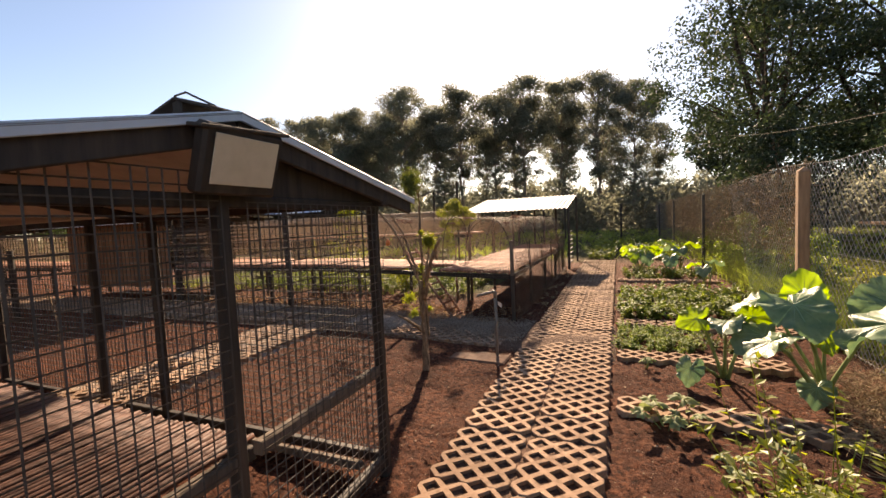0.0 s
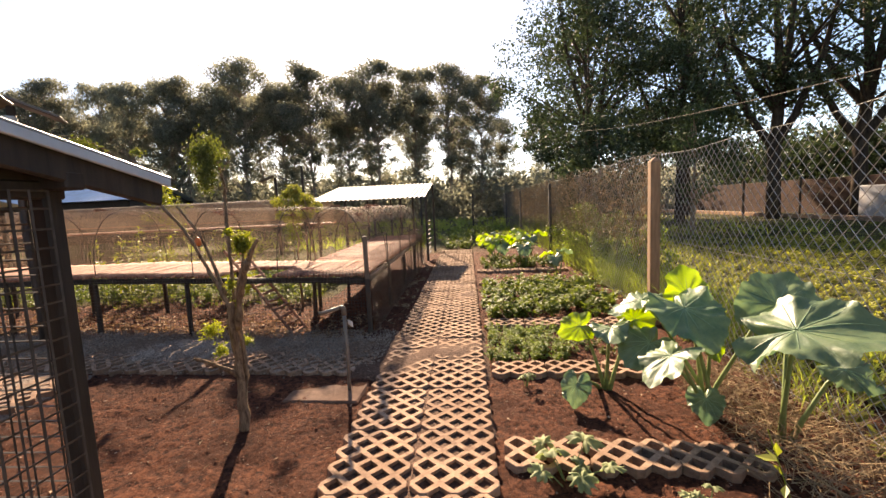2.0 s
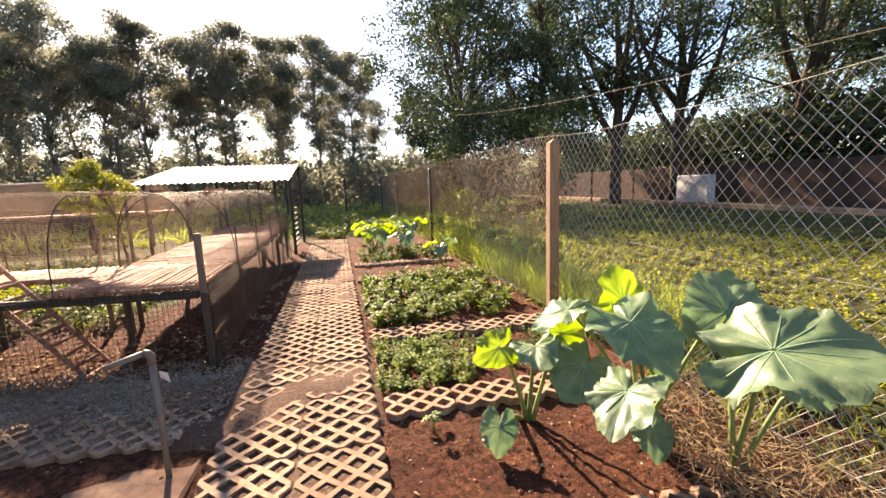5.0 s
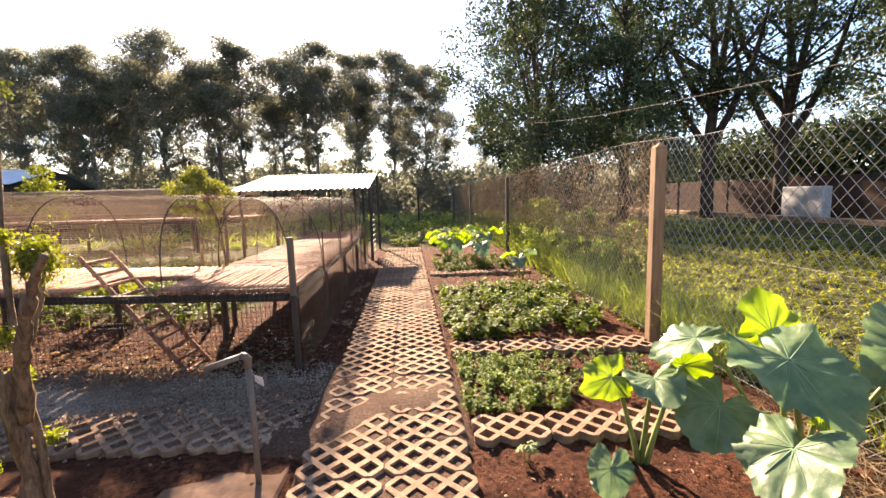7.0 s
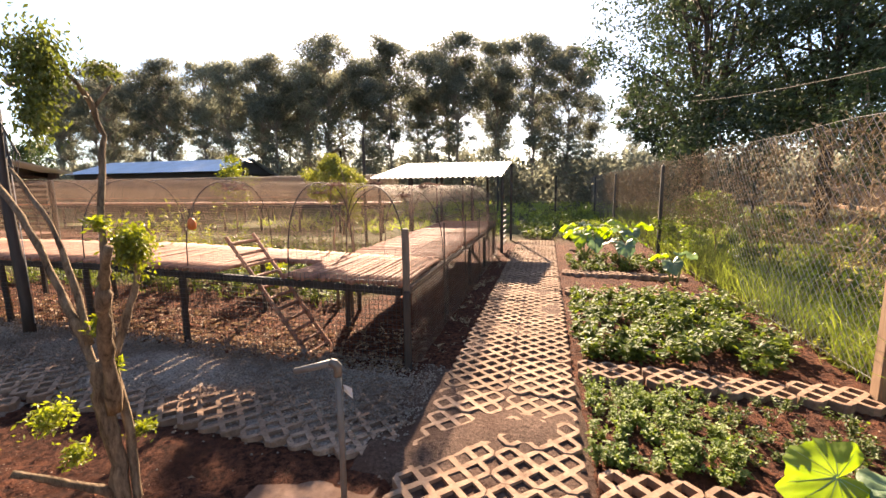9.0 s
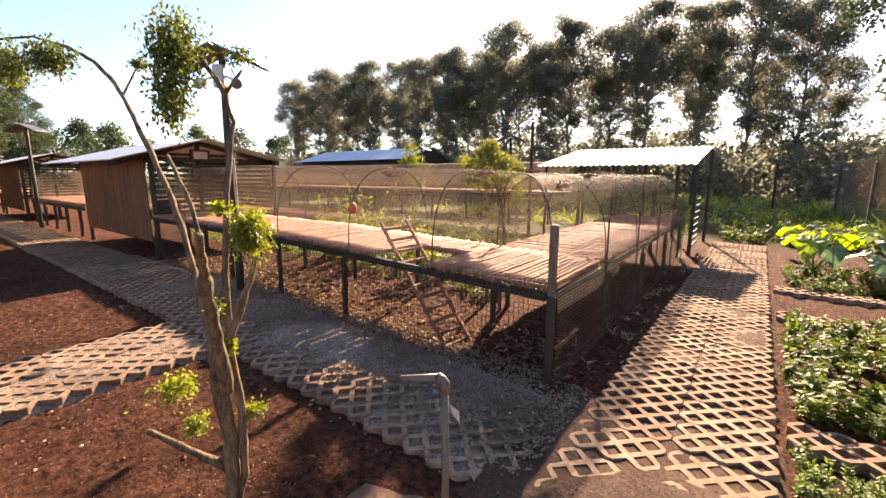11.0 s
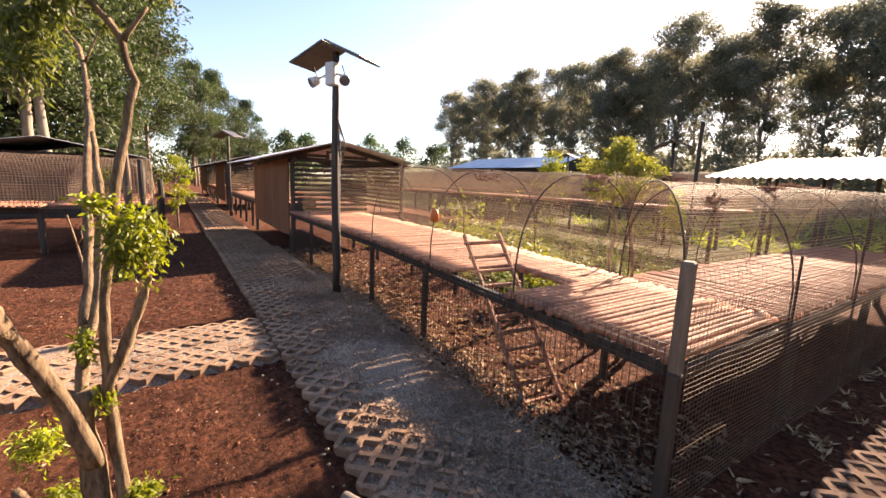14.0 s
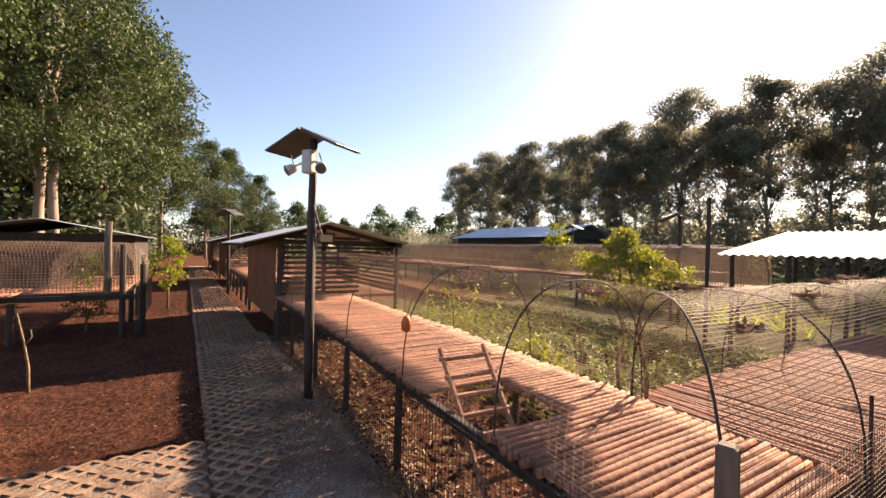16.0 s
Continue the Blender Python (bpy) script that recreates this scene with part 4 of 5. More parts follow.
    g.tube([(0.055, -0.01, height - 0.4), (0.06, 0.0, 1.4), (0.06, 0, 0.1)], 0.005, 4)
    part("cable", g, WIRE_ZINC, post)
    return post


solar_post((-5.40, 5.70, gz(-5.4)), 2.85, "dark pole with two solar panels and white spot lamps", 35)
solar_post((-16.75, 5.8, gz(-9)), 2.8, "farther dark pole with solar panels by the path", 35, False)
solar_post((-6.6, 15.0, 0), 2.75, "dark pole with a small solar panel in the yard", 20, False)
solar_post((-13.5, 19.0, 0), 2.9, "dark pole with a small solar panel far in the yard", 10, False)

# ---- stand pipe and ribbed board ----
tap = thing("stand_pipe", (-1.25, 4.44, 0), "grey plastic stand pipe with a bent spout", "water pipe")
g = Geo()
g.tube([(0, 0, -0.1), (0.004, 0, 0.3), (0.0, 0.0, 0.66)], 0.016, 12)
part("riser", g, PLASTIC_GREY, tap, smooth=True)
g = Geo()
g.tube([(0, 0, 0.64), (0, 0, 0.69), (-0.006, -0.01, 0.705), (-0.03, -0.012, 0.713)], [0.021, 0.021, 0.021, 0.02], 12)
part("elbow", g, PLASTIC_GREY, tap, smooth=True)
g = Geo()
g.tube([(-0.02, -0.012, 0.712), (-0.20, -0.05, 0.665)], 0.016, 12)
part("spout", g, PLASTIC_GREY, tap, smooth=True)
g = Geo()
g.leaf(Vector((0.025, 0.0, 0.60)), Vector((0.4, 0.1, -0.7)), Vector((0, 1, 0.2)), 0.09, 0.05)
part("tape", g, PLASTIC_WHITE, tap, "strip of white tape")

# ---- chain-link fence ----
FX = 2.07
fence = thing("chain_link_fence", (FX, 0, 0), "galvanised chain-link fence on rough timber posts", "fence")
for y, h, w in ((-6.6, 1.93, 0.12), (-0.2, 1.93, 0.12), (6.17, 1.93, 0.115), (12.5, 1.92, 0.07), (18.8, 1.92, 0.07), (25.2, 1.92, 0.07)):
    g = Geo()
    g.box((0, y, h / 2 - 0.2), (w, w * 0.9, h + 0.4), 0.012)
    g.add([(-w / 2, y - w * 0.42, h), (w / 2, y - w * 0.42, h), (w / 2, y + w * 0.42, h), (-w / 2, y + w * 0.42, h), (0.01, y, h + 0.05)], [(0, 1, 4), (1, 2, 4), (2, 3, 4), (3, 0, 4)])
    part("post", g, CONCRETE_POST if y < 10 else POST_DARK, fence, "rough pale timber post" if y < 10 else "thin dark post")


def wire_top(y):
    return 2.02 + 0.05 * noise.noise((y * 0.8, 3, 1)) + 0.03 * math.sin(y * 1.0)


PITCH = 0.086
# from y = 8.5 on the mesh is thinner and a darker brown
near_wire, far_wire = Geo(), Geo()
for i in range(int(34 / PITCH)):
    y0 = -7 + i * PITCH
    for s in (1, -1):
        pts = []
        for j in range(5):
            t = j / 4
            y = y0 + s * t * 1.75
            z = 0.02 + t * (wire_top(y) - 0.02)
            pts.append((0.075 + s * 0.0016 + 0.02 * noise.noise((y * 1.3, z * 1.3, 6)), y, z))
        (near_wire if y0 < 8.5 else far_wire).tube(pts, 0.0026 if y0 < 8.5 else 0.002, 3, False)
part("wire_net", near_wire, WIRE_ZINC, fence, "galvanised diamond mesh wire")
part("wire_net", far_wire, WIRE_BROWN, fence, "dark brown diamond mesh wire of the far stretch")
for zf in (0.0, 0.95, 1.9):
    g = Geo()
    g.tube([(0.078, y, (wire_top(y) if zf > 1.5 else zf + 0.05)) for y in np.arange(-7, 27, 0.35)], 0.002, 4, False)
    part("line_wire", g, WIRE_ZINC, fence)
back = thing("chain_link_fence", (0, 27, 0), "far grey mesh fence across the garden end", "fence")
for x in np.arange(-3, 26, 3.2):
    pole("post", back, (x, 0, -0.2), (x, 0, 2.1), 0.06)
g = Geo()
grid_panel(g, (-4, 0, 0), (1, 0, 0), (0, 0, 1), 30, 2.0, 0.12, 0.12, 0.003)
part("wire_net", g, WIRE_BROWN, back)

cable = Geo()
cable.tube([(4.0, y, 2.55 + (y - 4.7) * 0.094 + 0.004 * (y - 9) ** 2) for y in np.arange(-6, 30, 1.5)], 0.0035, 4)
finish("overhead_cable", cable, WIRE_BROWN, label="thin sagging cable strung beyond the fence", category="cable")

# boundary wall beyond the lawn, a kerb and a whitewashed block
g = Geo()
g.box((20.5, 12, 0.95), (0.25, 60, 2.1), 0.02)
finish("wall_east", g, WALL_FAR, label="reddish boundary wall beyond the lawn", kind="structure", category="wall")
g = Geo()
g.box((17.2, 12, 0.02), (0.35, 60, 0.28), 0.03)
finish("kerb", g, PAVER, label="pale concrete kerb along the lawn", kind="structure", category="kerb")
g = Geo()
g.box((18.2, 20.6, 0.75), (0.5, 2.1, 1.5), 0.05)
finish("whitewashed_block", g, WHITE_WASH, label="whitewashed masonry block before the wall", category="block")
g = Geo()
for _ in range(52000):
    x, y = rng.uniform(21.5, 27), rng.uniform(-10, 42)
    z = rng.uniform(0.0, 1.0) ** 1.1 * (5.0 + 2.0 * noise.noise((x * 0.3, y * 0.25, 8)))
    g.leaf(Vector((x, y, z)), unit(), unit(), rng.uniform(0.3, 0.5), rng.uniform(0.15, 0.25), 0.1)
finish("hedge", g, LEAF_DEEP, label="dark thicket behind the boundary wall", category="hedge", kind="stuff")

# ---- plants ----


def taro_leaf(parent, stalk_base, centre, size, heading, tilt, mat=None, roll=0.0, wave=0.06):
    """A heart-shaped leaf with raised veins on a bent stalk."""
    mat = mat or LEAF_TARO
    if isinstance(heading, tuple):
        # heading is the way of the tip, tilt the way the upper face looks
        up = Vector(tilt).normalized()
        tip = (Vector(heading) - up * Vector(heading).dot(up)).normalized()
        turn = Matrix((tip.cross(up), tip, up)).transposed()
    else:
        turn = Euler((radians(-tilt), radians(roll), radians(heading)), "XYZ").to_matrix()
    m = Matrix.Translation(centre) @ turn.to_4x4()
    g = Geo()
    rings, spokes = 9, 72
    g.v.append(tuple(m @ Vector((0, 0, 0))))
    seed = rng.uniform(0, 50)

    def rim(a):
        # a from -pi to pi, 0 along the tip
        r = float(np.interp(abs(a), (0, 0.35, 0.7, 1.1, 1.6, 2.1, 2.5, 2.75, 2.95, 3.15), (1.14, 1.0, 0.90, 0.84, 0.81, 0.84, 0.88, 0.80, 0.5, 0.15)))
        return r * (1 + 0.14 * noise.noise((math.cos(a) * 2.2 + seed, math.sin(a) * 2.2, 0)) + 0.07 * noise.noise((math.cos(a) * 7 + seed, math.sin(a) * 7, 4)) - 0.16 * max(0.0, noise.noise((math.cos(a) * 12, math.sin(a) * 12 + seed, 9)) - 0.25))
    def lie(a, t):
        # the blade droops, ripples between its veins and crinkles at the margin
        p = (math.cos(a) * 1.6 + seed, math.sin(a) * 1.6, t)
        ripple = math.sin(a * 5.6 + seed) * 0.6 + 2.4 * noise.noise(p)
        crinkle = noise.noise((math.cos(a) * 6 + seed, math.sin(a) * 6, t * 3)) * t ** 3
        return size * (-0.09 * t * t + 0.14 * t * abs(math.sin(a)) ** 0.8 - 0.05 * t + wave * t * t * ripple + 0.09 * crinkle)
    for i in range(1, rings + 1):
        t = i / rings
        for j in range(spokes):
            a = -math.pi + 2 * math.pi * (j + 0.5) / spokes
            r = rim(a) * t * size * 0.55
            z = lie(a, t)
            z += 0.008 * size * (math.cos(a * 11) * t)
            g.v.append(tuple(m @ Vector((math.sin(a) * r * 0.92, math.cos(a) * r, z))))
    for j in range(spokes - 1):
        g.f.append((0, 1 + j, 2 + j))
    for i in range(rings - 1):
        for j in range(spokes - 1):
            a = 1 + i * spokes + j
            g.f.append((a, a + spokes, a + spokes + 1, a + 1))
    lf = part("leaf", g, mat, parent, smooth=True)
    for a in (0.0, 0.42, -0.42, 0.85, -0.85, 1.35, -1.35, 1.95, -1.95, 2.5, -2.5):
        pts = []
        for i in range(6):
            t = 0.03 + 0.87 * i / 5
            r = rim(a) * t * size * 0.55
            z = lie(a, t) + 0.008 * size * (math.cos(a * 11) * t) + 0.001
            pts.append(m @ Vector((math.sin(a) * r * 0.92, math.cos(a) * r, z)))
        g2 = Geo()
        g2.tube(pts, [(0.0042 if a == 0 else 0.0030) * size / 0.5 * (1.05 - i / 6) for i in range(6)], 4, False)
        part("vein", g2, VEIN, lf)
    g3 = Geo()
    b, c = Vector(stalk_base), Vector(centre)
    mid = (b + c) / 2 + Vector((0, 0, 0.12 * (c - b).length)) + (b - c) * 0.12
    g3.tube([b, b * 0.45 + mid * 0.55, mid * 0.5 + c * 0.5 + Vector((0, 0, 0.03)), c - Vector((0, 0, 0.004))], [0.02, 0.016, 0.011, 0.007], 7)
    part("stalk", g3, STALK, parent, smooth=True)


def taro(place, leaves, label):
    t = thing("taro_plant", place, label, "taro plant", "taro plants in the beds")
    for c, size, heading, tilt, young in leaves:
        off = Vector((rng.uniform(-0.04, 0.04), rng.uniform(-0.04, 0.04), -0.06))
        taro_leaf(t, off, Vector(c) - Vector(place), size, heading, tilt, LEAF_TARO_YOUNG if young else None, rng.uniform(-14, 14))
    return t


taro((1.52, 3.98, 0), [((1.27, 3.84, 0.77), 0.54, (0.15, -1, -0.3), (-0.05, -0.50, 0.85), False), ((1.41, 4.08, 0.80), 0.38, (0.12, 0.25, 1), (-0.1, -0.88, 0.4), True),
                       ((1.80, 3.74, 0.80), 0.54, (0.65, 0.55, 0.5), (-0.25, -0.62, 0.75), False), ((1.06, 3.58, 0.54), 0.44, (-0.75, -0.5, -0.3), (-0.42, 0.02, 0.90), False),
                       ((1.14, 4.06, 0.46), 0.46, (-0.9, -0.5, -0.3), (-0.10, -0.42, 0.90), False), ((1.17, 4.30, 0.72), 0.42, (-1, 0.2, 0), (-0.30, 0.0, 0.95), False),
                       ((1.40, 3.80, 0.15), 0.28, (-0.4, -1, -0.5), (-0.1, -0.55, 0.8), False), ((1.46, 3.86, 0.52), 0.22, (0.3, -0.7, -0.8), (0.2, -0.75, 0.55), True)],
     "large taro with broad dark green leaves on thick stalks")
taro((1.78, 3.62, 0), [((1.62, 3.34, 0.76), 0.70, (0.8, -0.75, -0.1), (-0.42, -0.10, 0.90), False), ((2.02, 3.95, 0.74), 0.40, (0.8, 0.3, 0), (0.1, -0.4, 0.9), False), ((2.02, 3.5, 0.46), 0.34, (0.9, -0.5, -0.4), (0.15, -0.5, 0.85), False)],
     "large taro with pale sunlit spreading leaf")
taro((0.93, 4.39, 0), [((0.92, 4.26, 0.52), 0.36, (-0.2, -1, -0.3), (-0.28, -0.04, 0.95), False), ((0.70, 4.30, 0.53), 0.30, (-1, -0.25, -0.1), (0.1, -0.8, 0.6), True), ((1.13, 4.34, 0.55), 0.30, (1, -0.1, 0.25), (-0.2, -0.8, 0.6), True),
                       ((0.62, 4.12, 0.12), 0.27, (-0.25, -0.5, -0.8), (-0.15, -0.8, 0.55), False)],
     "young taro with yellowish new leaves")
taro((0.55, 12.2, 0), [((0.45, 11.9, 0.50), 0.5, 160, 45, True), ((0.8, 12.2, 0.62), 0.5, -60, 20, True), ((0.3, 12.4, 0.55), 0.45, 60, 30, True), ((0.7, 11.8, 0.4), 0.42, 190, 55, False),
                       ((0.95, 12.5, 0.55), 0.45, -20, 30, True), ((1.15, 12.0, 0.72), 0.55, -80, 10, True)], "bright green taro at the far bed")
taro((1.2, 11.2, 0), [((1.15, 11.0, 0.42), 0.42, 170, 40, False), ((1.4, 11.3, 0.5), 0.42, -70, 20, True), ((0.95, 11.4, 0.45), 0.4, 70, 20, False)], "bright green taro at the far bed")

taro((1.65, 13.1, 0), [((1.55, 12.8, 0.5), 0.5, 170, 30, False), ((1.85, 13.1, 0.62), 0.5, -70, 15, True), ((1.4, 13.3, 0.55), 0.45, 60, 25, False)], "bright green taro at the far bed")
taro((0.5, 13.9, 0), [((0.4, 13.6, 0.45), 0.45, 170, 35, True), ((0.75, 13.9, 0.55), 0.5, -70, 15, False), ((0.3, 14.1, 0.5), 0.45, 60, 20, True)], "bright green taro at the far bed")
taro((1.7, 9.9, 0), [((1.6, 9.65, 0.35), 0.36, 170, 30, False), ((1.85, 9.95, 0.45), 0.36, -70, 15, False), ((1.5, 10.0, 0.4), 0.3, 60, 20, True)], "small taro beside the fence")


def clump(name, spots, mat, leaf_len, leaf_w, stem, label, category, per=30, up=0.5, kind="stuff", stalk_mat=None):
    """Low plants at the given spots (x, y, height): thin stems with pairs of leaves."""
    g = Geo()
    for x, y, h in spots:
        base = Vector((x, y, soil_z(x, y) - 0.01))
        for _ in range(stem):
            lean = Vector((rng.gauss(0, 0.35), rng.gauss(0, 0.35), 1)).normalized()
            hh = h * rng.uniform(0.6, 1.1)
            tip = base + lean * hh
            g.tube([base, tip], [0.003, 0.0015], 3, False)
            for k in range(per):
                t = rng.uniform(0.25, 1.0)
                d = Vector((rng.uniform(-1, 1), rng.uniform(-1, 1), rng.uniform(-0.35, up)))
                g.leaf(base + lean * hh * t, d, Vector((rng.uniform(-0.5, 0.5), rng.uniform(-0.5, 0.5), 1)), leaf_len * rng.uniform(0.6, 1.2), leaf_w * rng.uniform(0.7, 1.2))
    return finish(name, g, mat, label=label, category=category, kind=kind)


def bed(x0, x1, y0, y1, n, h):
    return [(rng.uniform(x0, x1), rng.uniform(y0, y1), h * rng.uniform(0.6, 1.25)) for _ in range(n)]


clump("herb_bed", bed(0.0, 1.95, 6.55, 8.8, 210, 0.25), LEAF_HERB, 0.07, 0.042, 3, "low leafy green herbs in a bed", "herbs", 16)
clump("herb_bed", bed(0.02, 0.85, 5.0, 6.0, 110, 0.15), LEAF_HERB, 0.034, 0.018, 4, "small dense herb in a bed", "herbs", 20)
clump("herb_bed", bed(0.85, 1.7, 5.1, 6.0, 45, 0.14), LEAF_HERB, 0.034, 0.018, 3, "sparse small herb in a bed", "herbs", 14)
clump("herb_bed", bed(0.15, 1.9, 10.6, 12.3, 120, 0.2), LEAF_HERB, 0.06, 0.034, 3, "low green crop in the far bed", "herbs", 12)
clump("herb_bed", bed(-1.0, 2.0, 15.2, 24, 260, 0.4), LEAF_HERB, 0.12, 0.07, 3, "green crop beyond the path's end", "herbs", 12)
clump("weeds", bed(-9.0, -2.9, 7.5, 12.6, 560, 0.30), LEAF_HERB, 0.075, 0.04, 3, "leafy weeds in the yard behind the run", "weeds", 12)
clump("yellow_shrub", bed(-6.6, -5.2, 7.7, 8.6, 26, 1.15), LEAF_YELLOW, 0.07, 0.035, 3, "yellow-green bush behind the run", "bush", 34)
clump("weeds", bed(-1.35, -1.1, 6.2, 12.0, 30, 0.1), DRY, 0.09, 0.018, 1, "small dry spiky succulents at the foot of the net", "weeds", 12)
clump("lawn_tufts", bed(2.2, 11.0, 1.5, 15.0, 4200, 0.12), LEAF_LAWN, 0.075, 0.036, 2, "low weedy lawn beyond the fence", "grass", 7)
clump("leafy_weed", bed(0.35, 1.0, 2.2, 2.9, 9, 0.2), LEAF_YELLOW, 0.05, 0.022, 1, "small lime-green weed sprigs in the bed", "weed", 14)
clump("leafy_weed", bed(0.62, 1.1, 1.34, 1.80, 32, 1.0), LEAF_YELLOW, 0.05, 0.022, 3, "feathery yellow-green weed beside the path", "weed", 40)


def lobed_leaf(parent, base, centre, size, heading, tilt):
    """A five-lobed, toothed leaf with a folded midrib on a thin stalk."""
    m = Matrix.Translation(centre) @ Euler((radians(tilt), radians(rng.uniform(-20, 20)), radians(heading)), "XYZ").to_matrix().to_4x4()
    g = Geo()
    g.v.append(tuple(m @ Vector((0, 0, 0))))
    n = 44
    for i in (1, 2, 3):
        for k in range(n):
            a = -2.75 + 5.5 * k / (n - 1)
            lobe = 0.62 + 0.38 * math.cos(a * 5.2) ** 2 if abs(a) > 0.01 else 1.0
            rr = size * 0.5 * (0.6 + 0.4 * math.cos(a / 2.4)) * (1 + (lobe - 1) * (i / 3) ** 2) * (1 + (0.07 if k % 2 else -0.05) * (i == 3)) * i / 3
            z = size * (0.10 * abs(math.sin(a)) - 0.12 * (i / 3) ** 2 + 0.05 * math.sin(a * 5.2 + i))
            g.v.append(tuple(m @ Vector((math.sin(a) * rr, math.cos(a) * rr, z))))
    for k in range(n - 1):
        g.f.append((0, 1 + k, 2 + k))
        for i in (0, 1):
            q = 1 + i * n + k
            g.f.append((q, q + n, q + n + 1, q + 1))
    part("leaf", g, LEAF_SQUASH, parent, smooth=True)
    g = Geo()
    g.tube([base, (Vector(base) + Vector(centre)) / 2 + Vector((0, 0, 0.02)), centre], [0.004, 0.003, 0.0025], 5)
    part("stalk", g, STALK, parent)


for x, y, h, n, spread, size in ((0.34, 3.20, 0.15, 7, 0.24, 0.22), (0.66, 2.70, 0.09, 4, 0.14, 0.14), (0.28, 4.45, 0.10, 4, 0.06, 0.09), (0.95, 2.95, 0.10, 5, 0.10, 0.11)):
    sq = thing("squash_plant", (x, y, soil_z(x, y)), "young squash plant with pale lobed leaves", "squash plant", "squash plants in the bed")
    for k in range(n):
        a = k * 2.4 + rng.uniform(-0.4, 0.4)
        d = spread * math.sqrt((k + 0.5) / n)
        lobed_leaf(sq, (math.cos(a) * d * 0.2, math.sin(a) * d * 0.2, -0.01), Vector((math.cos(a) * d, math.sin(a) * d, h * rng.uniform(0.6, 1.25))), size * rng.uniform(0.7, 1.15), math.degrees(a) - 90, rng.uniform(-28, 18))


def blades(name, spots, mat, label, category, width=0.008, n=14, lean=0.3):
    g = Geo()
    for x, y, h in spots:
        for _ in range(n):
            b = Vector((x + rng.gauss(0, 0.06), y + rng.gauss(0, 0.06), soil_z(x, y) - 0.02))
            hh = h * rng.uniform(0.5, 1.1)
            d = Vector((rng.gauss(0, lean), rng.gauss(0, lean), 1)).normalized()
            s = d.cross(unit()).normalized() * width / 2
            bend = Vector((d.x, d.y, -0.25)) * hh * 0.35
            p1, p2 = b + d * hh * 0.55, b + d * hh * 0.9 + bend
            g.add([b - s, b + s, p1 + s * 0.8, p1 - s * 0.8, p2], [(0, 1, 2, 3), (3, 2, 4)])
    return finish(name, g, mat, label=label, category=category, kind="stuff")


blades("tall_grass", [(rng.uniform(2.2, 3.1), rng.uniform(5.5, 13), rng.uniform(0.5, 0.95)) for _ in range(260)], GRASS, "tall grass growing through the chain-link fence", "grass")
blades("tall_grass", [(rng.uniform(2.25, 4.2), rng.uniform(3.6, 7.5), rng.uniform(0.22, 0.55)) for _ in range(130)], GRASS, "grass tufts growing beyond the chain-link fence", "grass")
blades("tall_grass", [(rng.uniform(2.2, 5), rng.uniform(13, 26), rng.uniform(0.5, 1.0)) for _ in range(200)], GRASS, "tall grass along the far fence", "grass", 0.02)
blades("lawn", [(rng.uniform(2.3, 16.5), rng.uniform(2.0, 22), rng.uniform(0.06, 0.16)) for _ in range(2600)], GRASS, "rough green lawn beyond the fence", "grass", 0.012, 9, 0.6)
blades("yard_grass", [(rng.uniform(-12, -2.9), rng.uniform(7.5, 12.0), rng.uniform(0.08, 0.25)) for _ in range(500)], GRASS, "grass in the yard behind the run", "grass", 0.012, 8, 0.5)
blades("far_crop", [(rng.uniform(-12, 12), rng.uniform(15.5, 40), rng.uniform(0.3, 0.8)) for _ in range(700)], GRASS, "rough growth beyond the garden", "grass", 0.04, 8, 0.6)

# dry stalks by the taro
g = Geo()
for _ in range(1900):
    x, y = rng.gauss(1.85, 0.30), rng.uniform(2.2, 4.7)
    if x < 1.25 + 0.12 * (y - 2.5):
        continue
    p = Vector((x, y, soil_z(x, y) + rng.uniform(0, 0.10)))
    d = Vector((rng.uniform(-1, 1), rng.uniform(-1, 1), rng.uniform(-0.1, 0.5))).normalized()
    l = rng.uniform(0.08, 0.32)
    g.tube([p, p + d * l * 0.5 + Vector((0, 0, rng.uniform(-0.02, 0.03))), p + d * l + unit() * 0.05], [0.0022, 0.0018, 0.001], 3, False)
finish("dry_stalks", g, DRY, label="tangle of dry straw-coloured stalks at the bed's edge", category="dry stalks", kind="stuff")

# dry vines in the upper part of the fence
g = Geo()
for _ in range(6500):
    y = 6.3 + rng.random() ** 1.1 * 16
    z = rng.uniform(0.9, 2.05)
    p = Vector((FX + 0.08 + rng.gauss(0, 0.03), y, z))
    d = Vector((rng.gauss(0, 0.15), rng.uniform(-1, 1), rng.uniform(-1, 0.4))).normalized()
    l = rng.uniform(0.08, 0.3)
    g.tube([p, p + d * l * 0.5 + unit() * 0.03, p + d * l], [0.0022, 0.002, 0.001], 3, False)
    if rng.random() < 0.5:
        g.leaf(p + d * l, unit(), unit(), 0.05, 0.025)
finish("dry_vines", g, DRY, label="dry brown vines tangled in the fence wire", category="vines", kind="stuff")

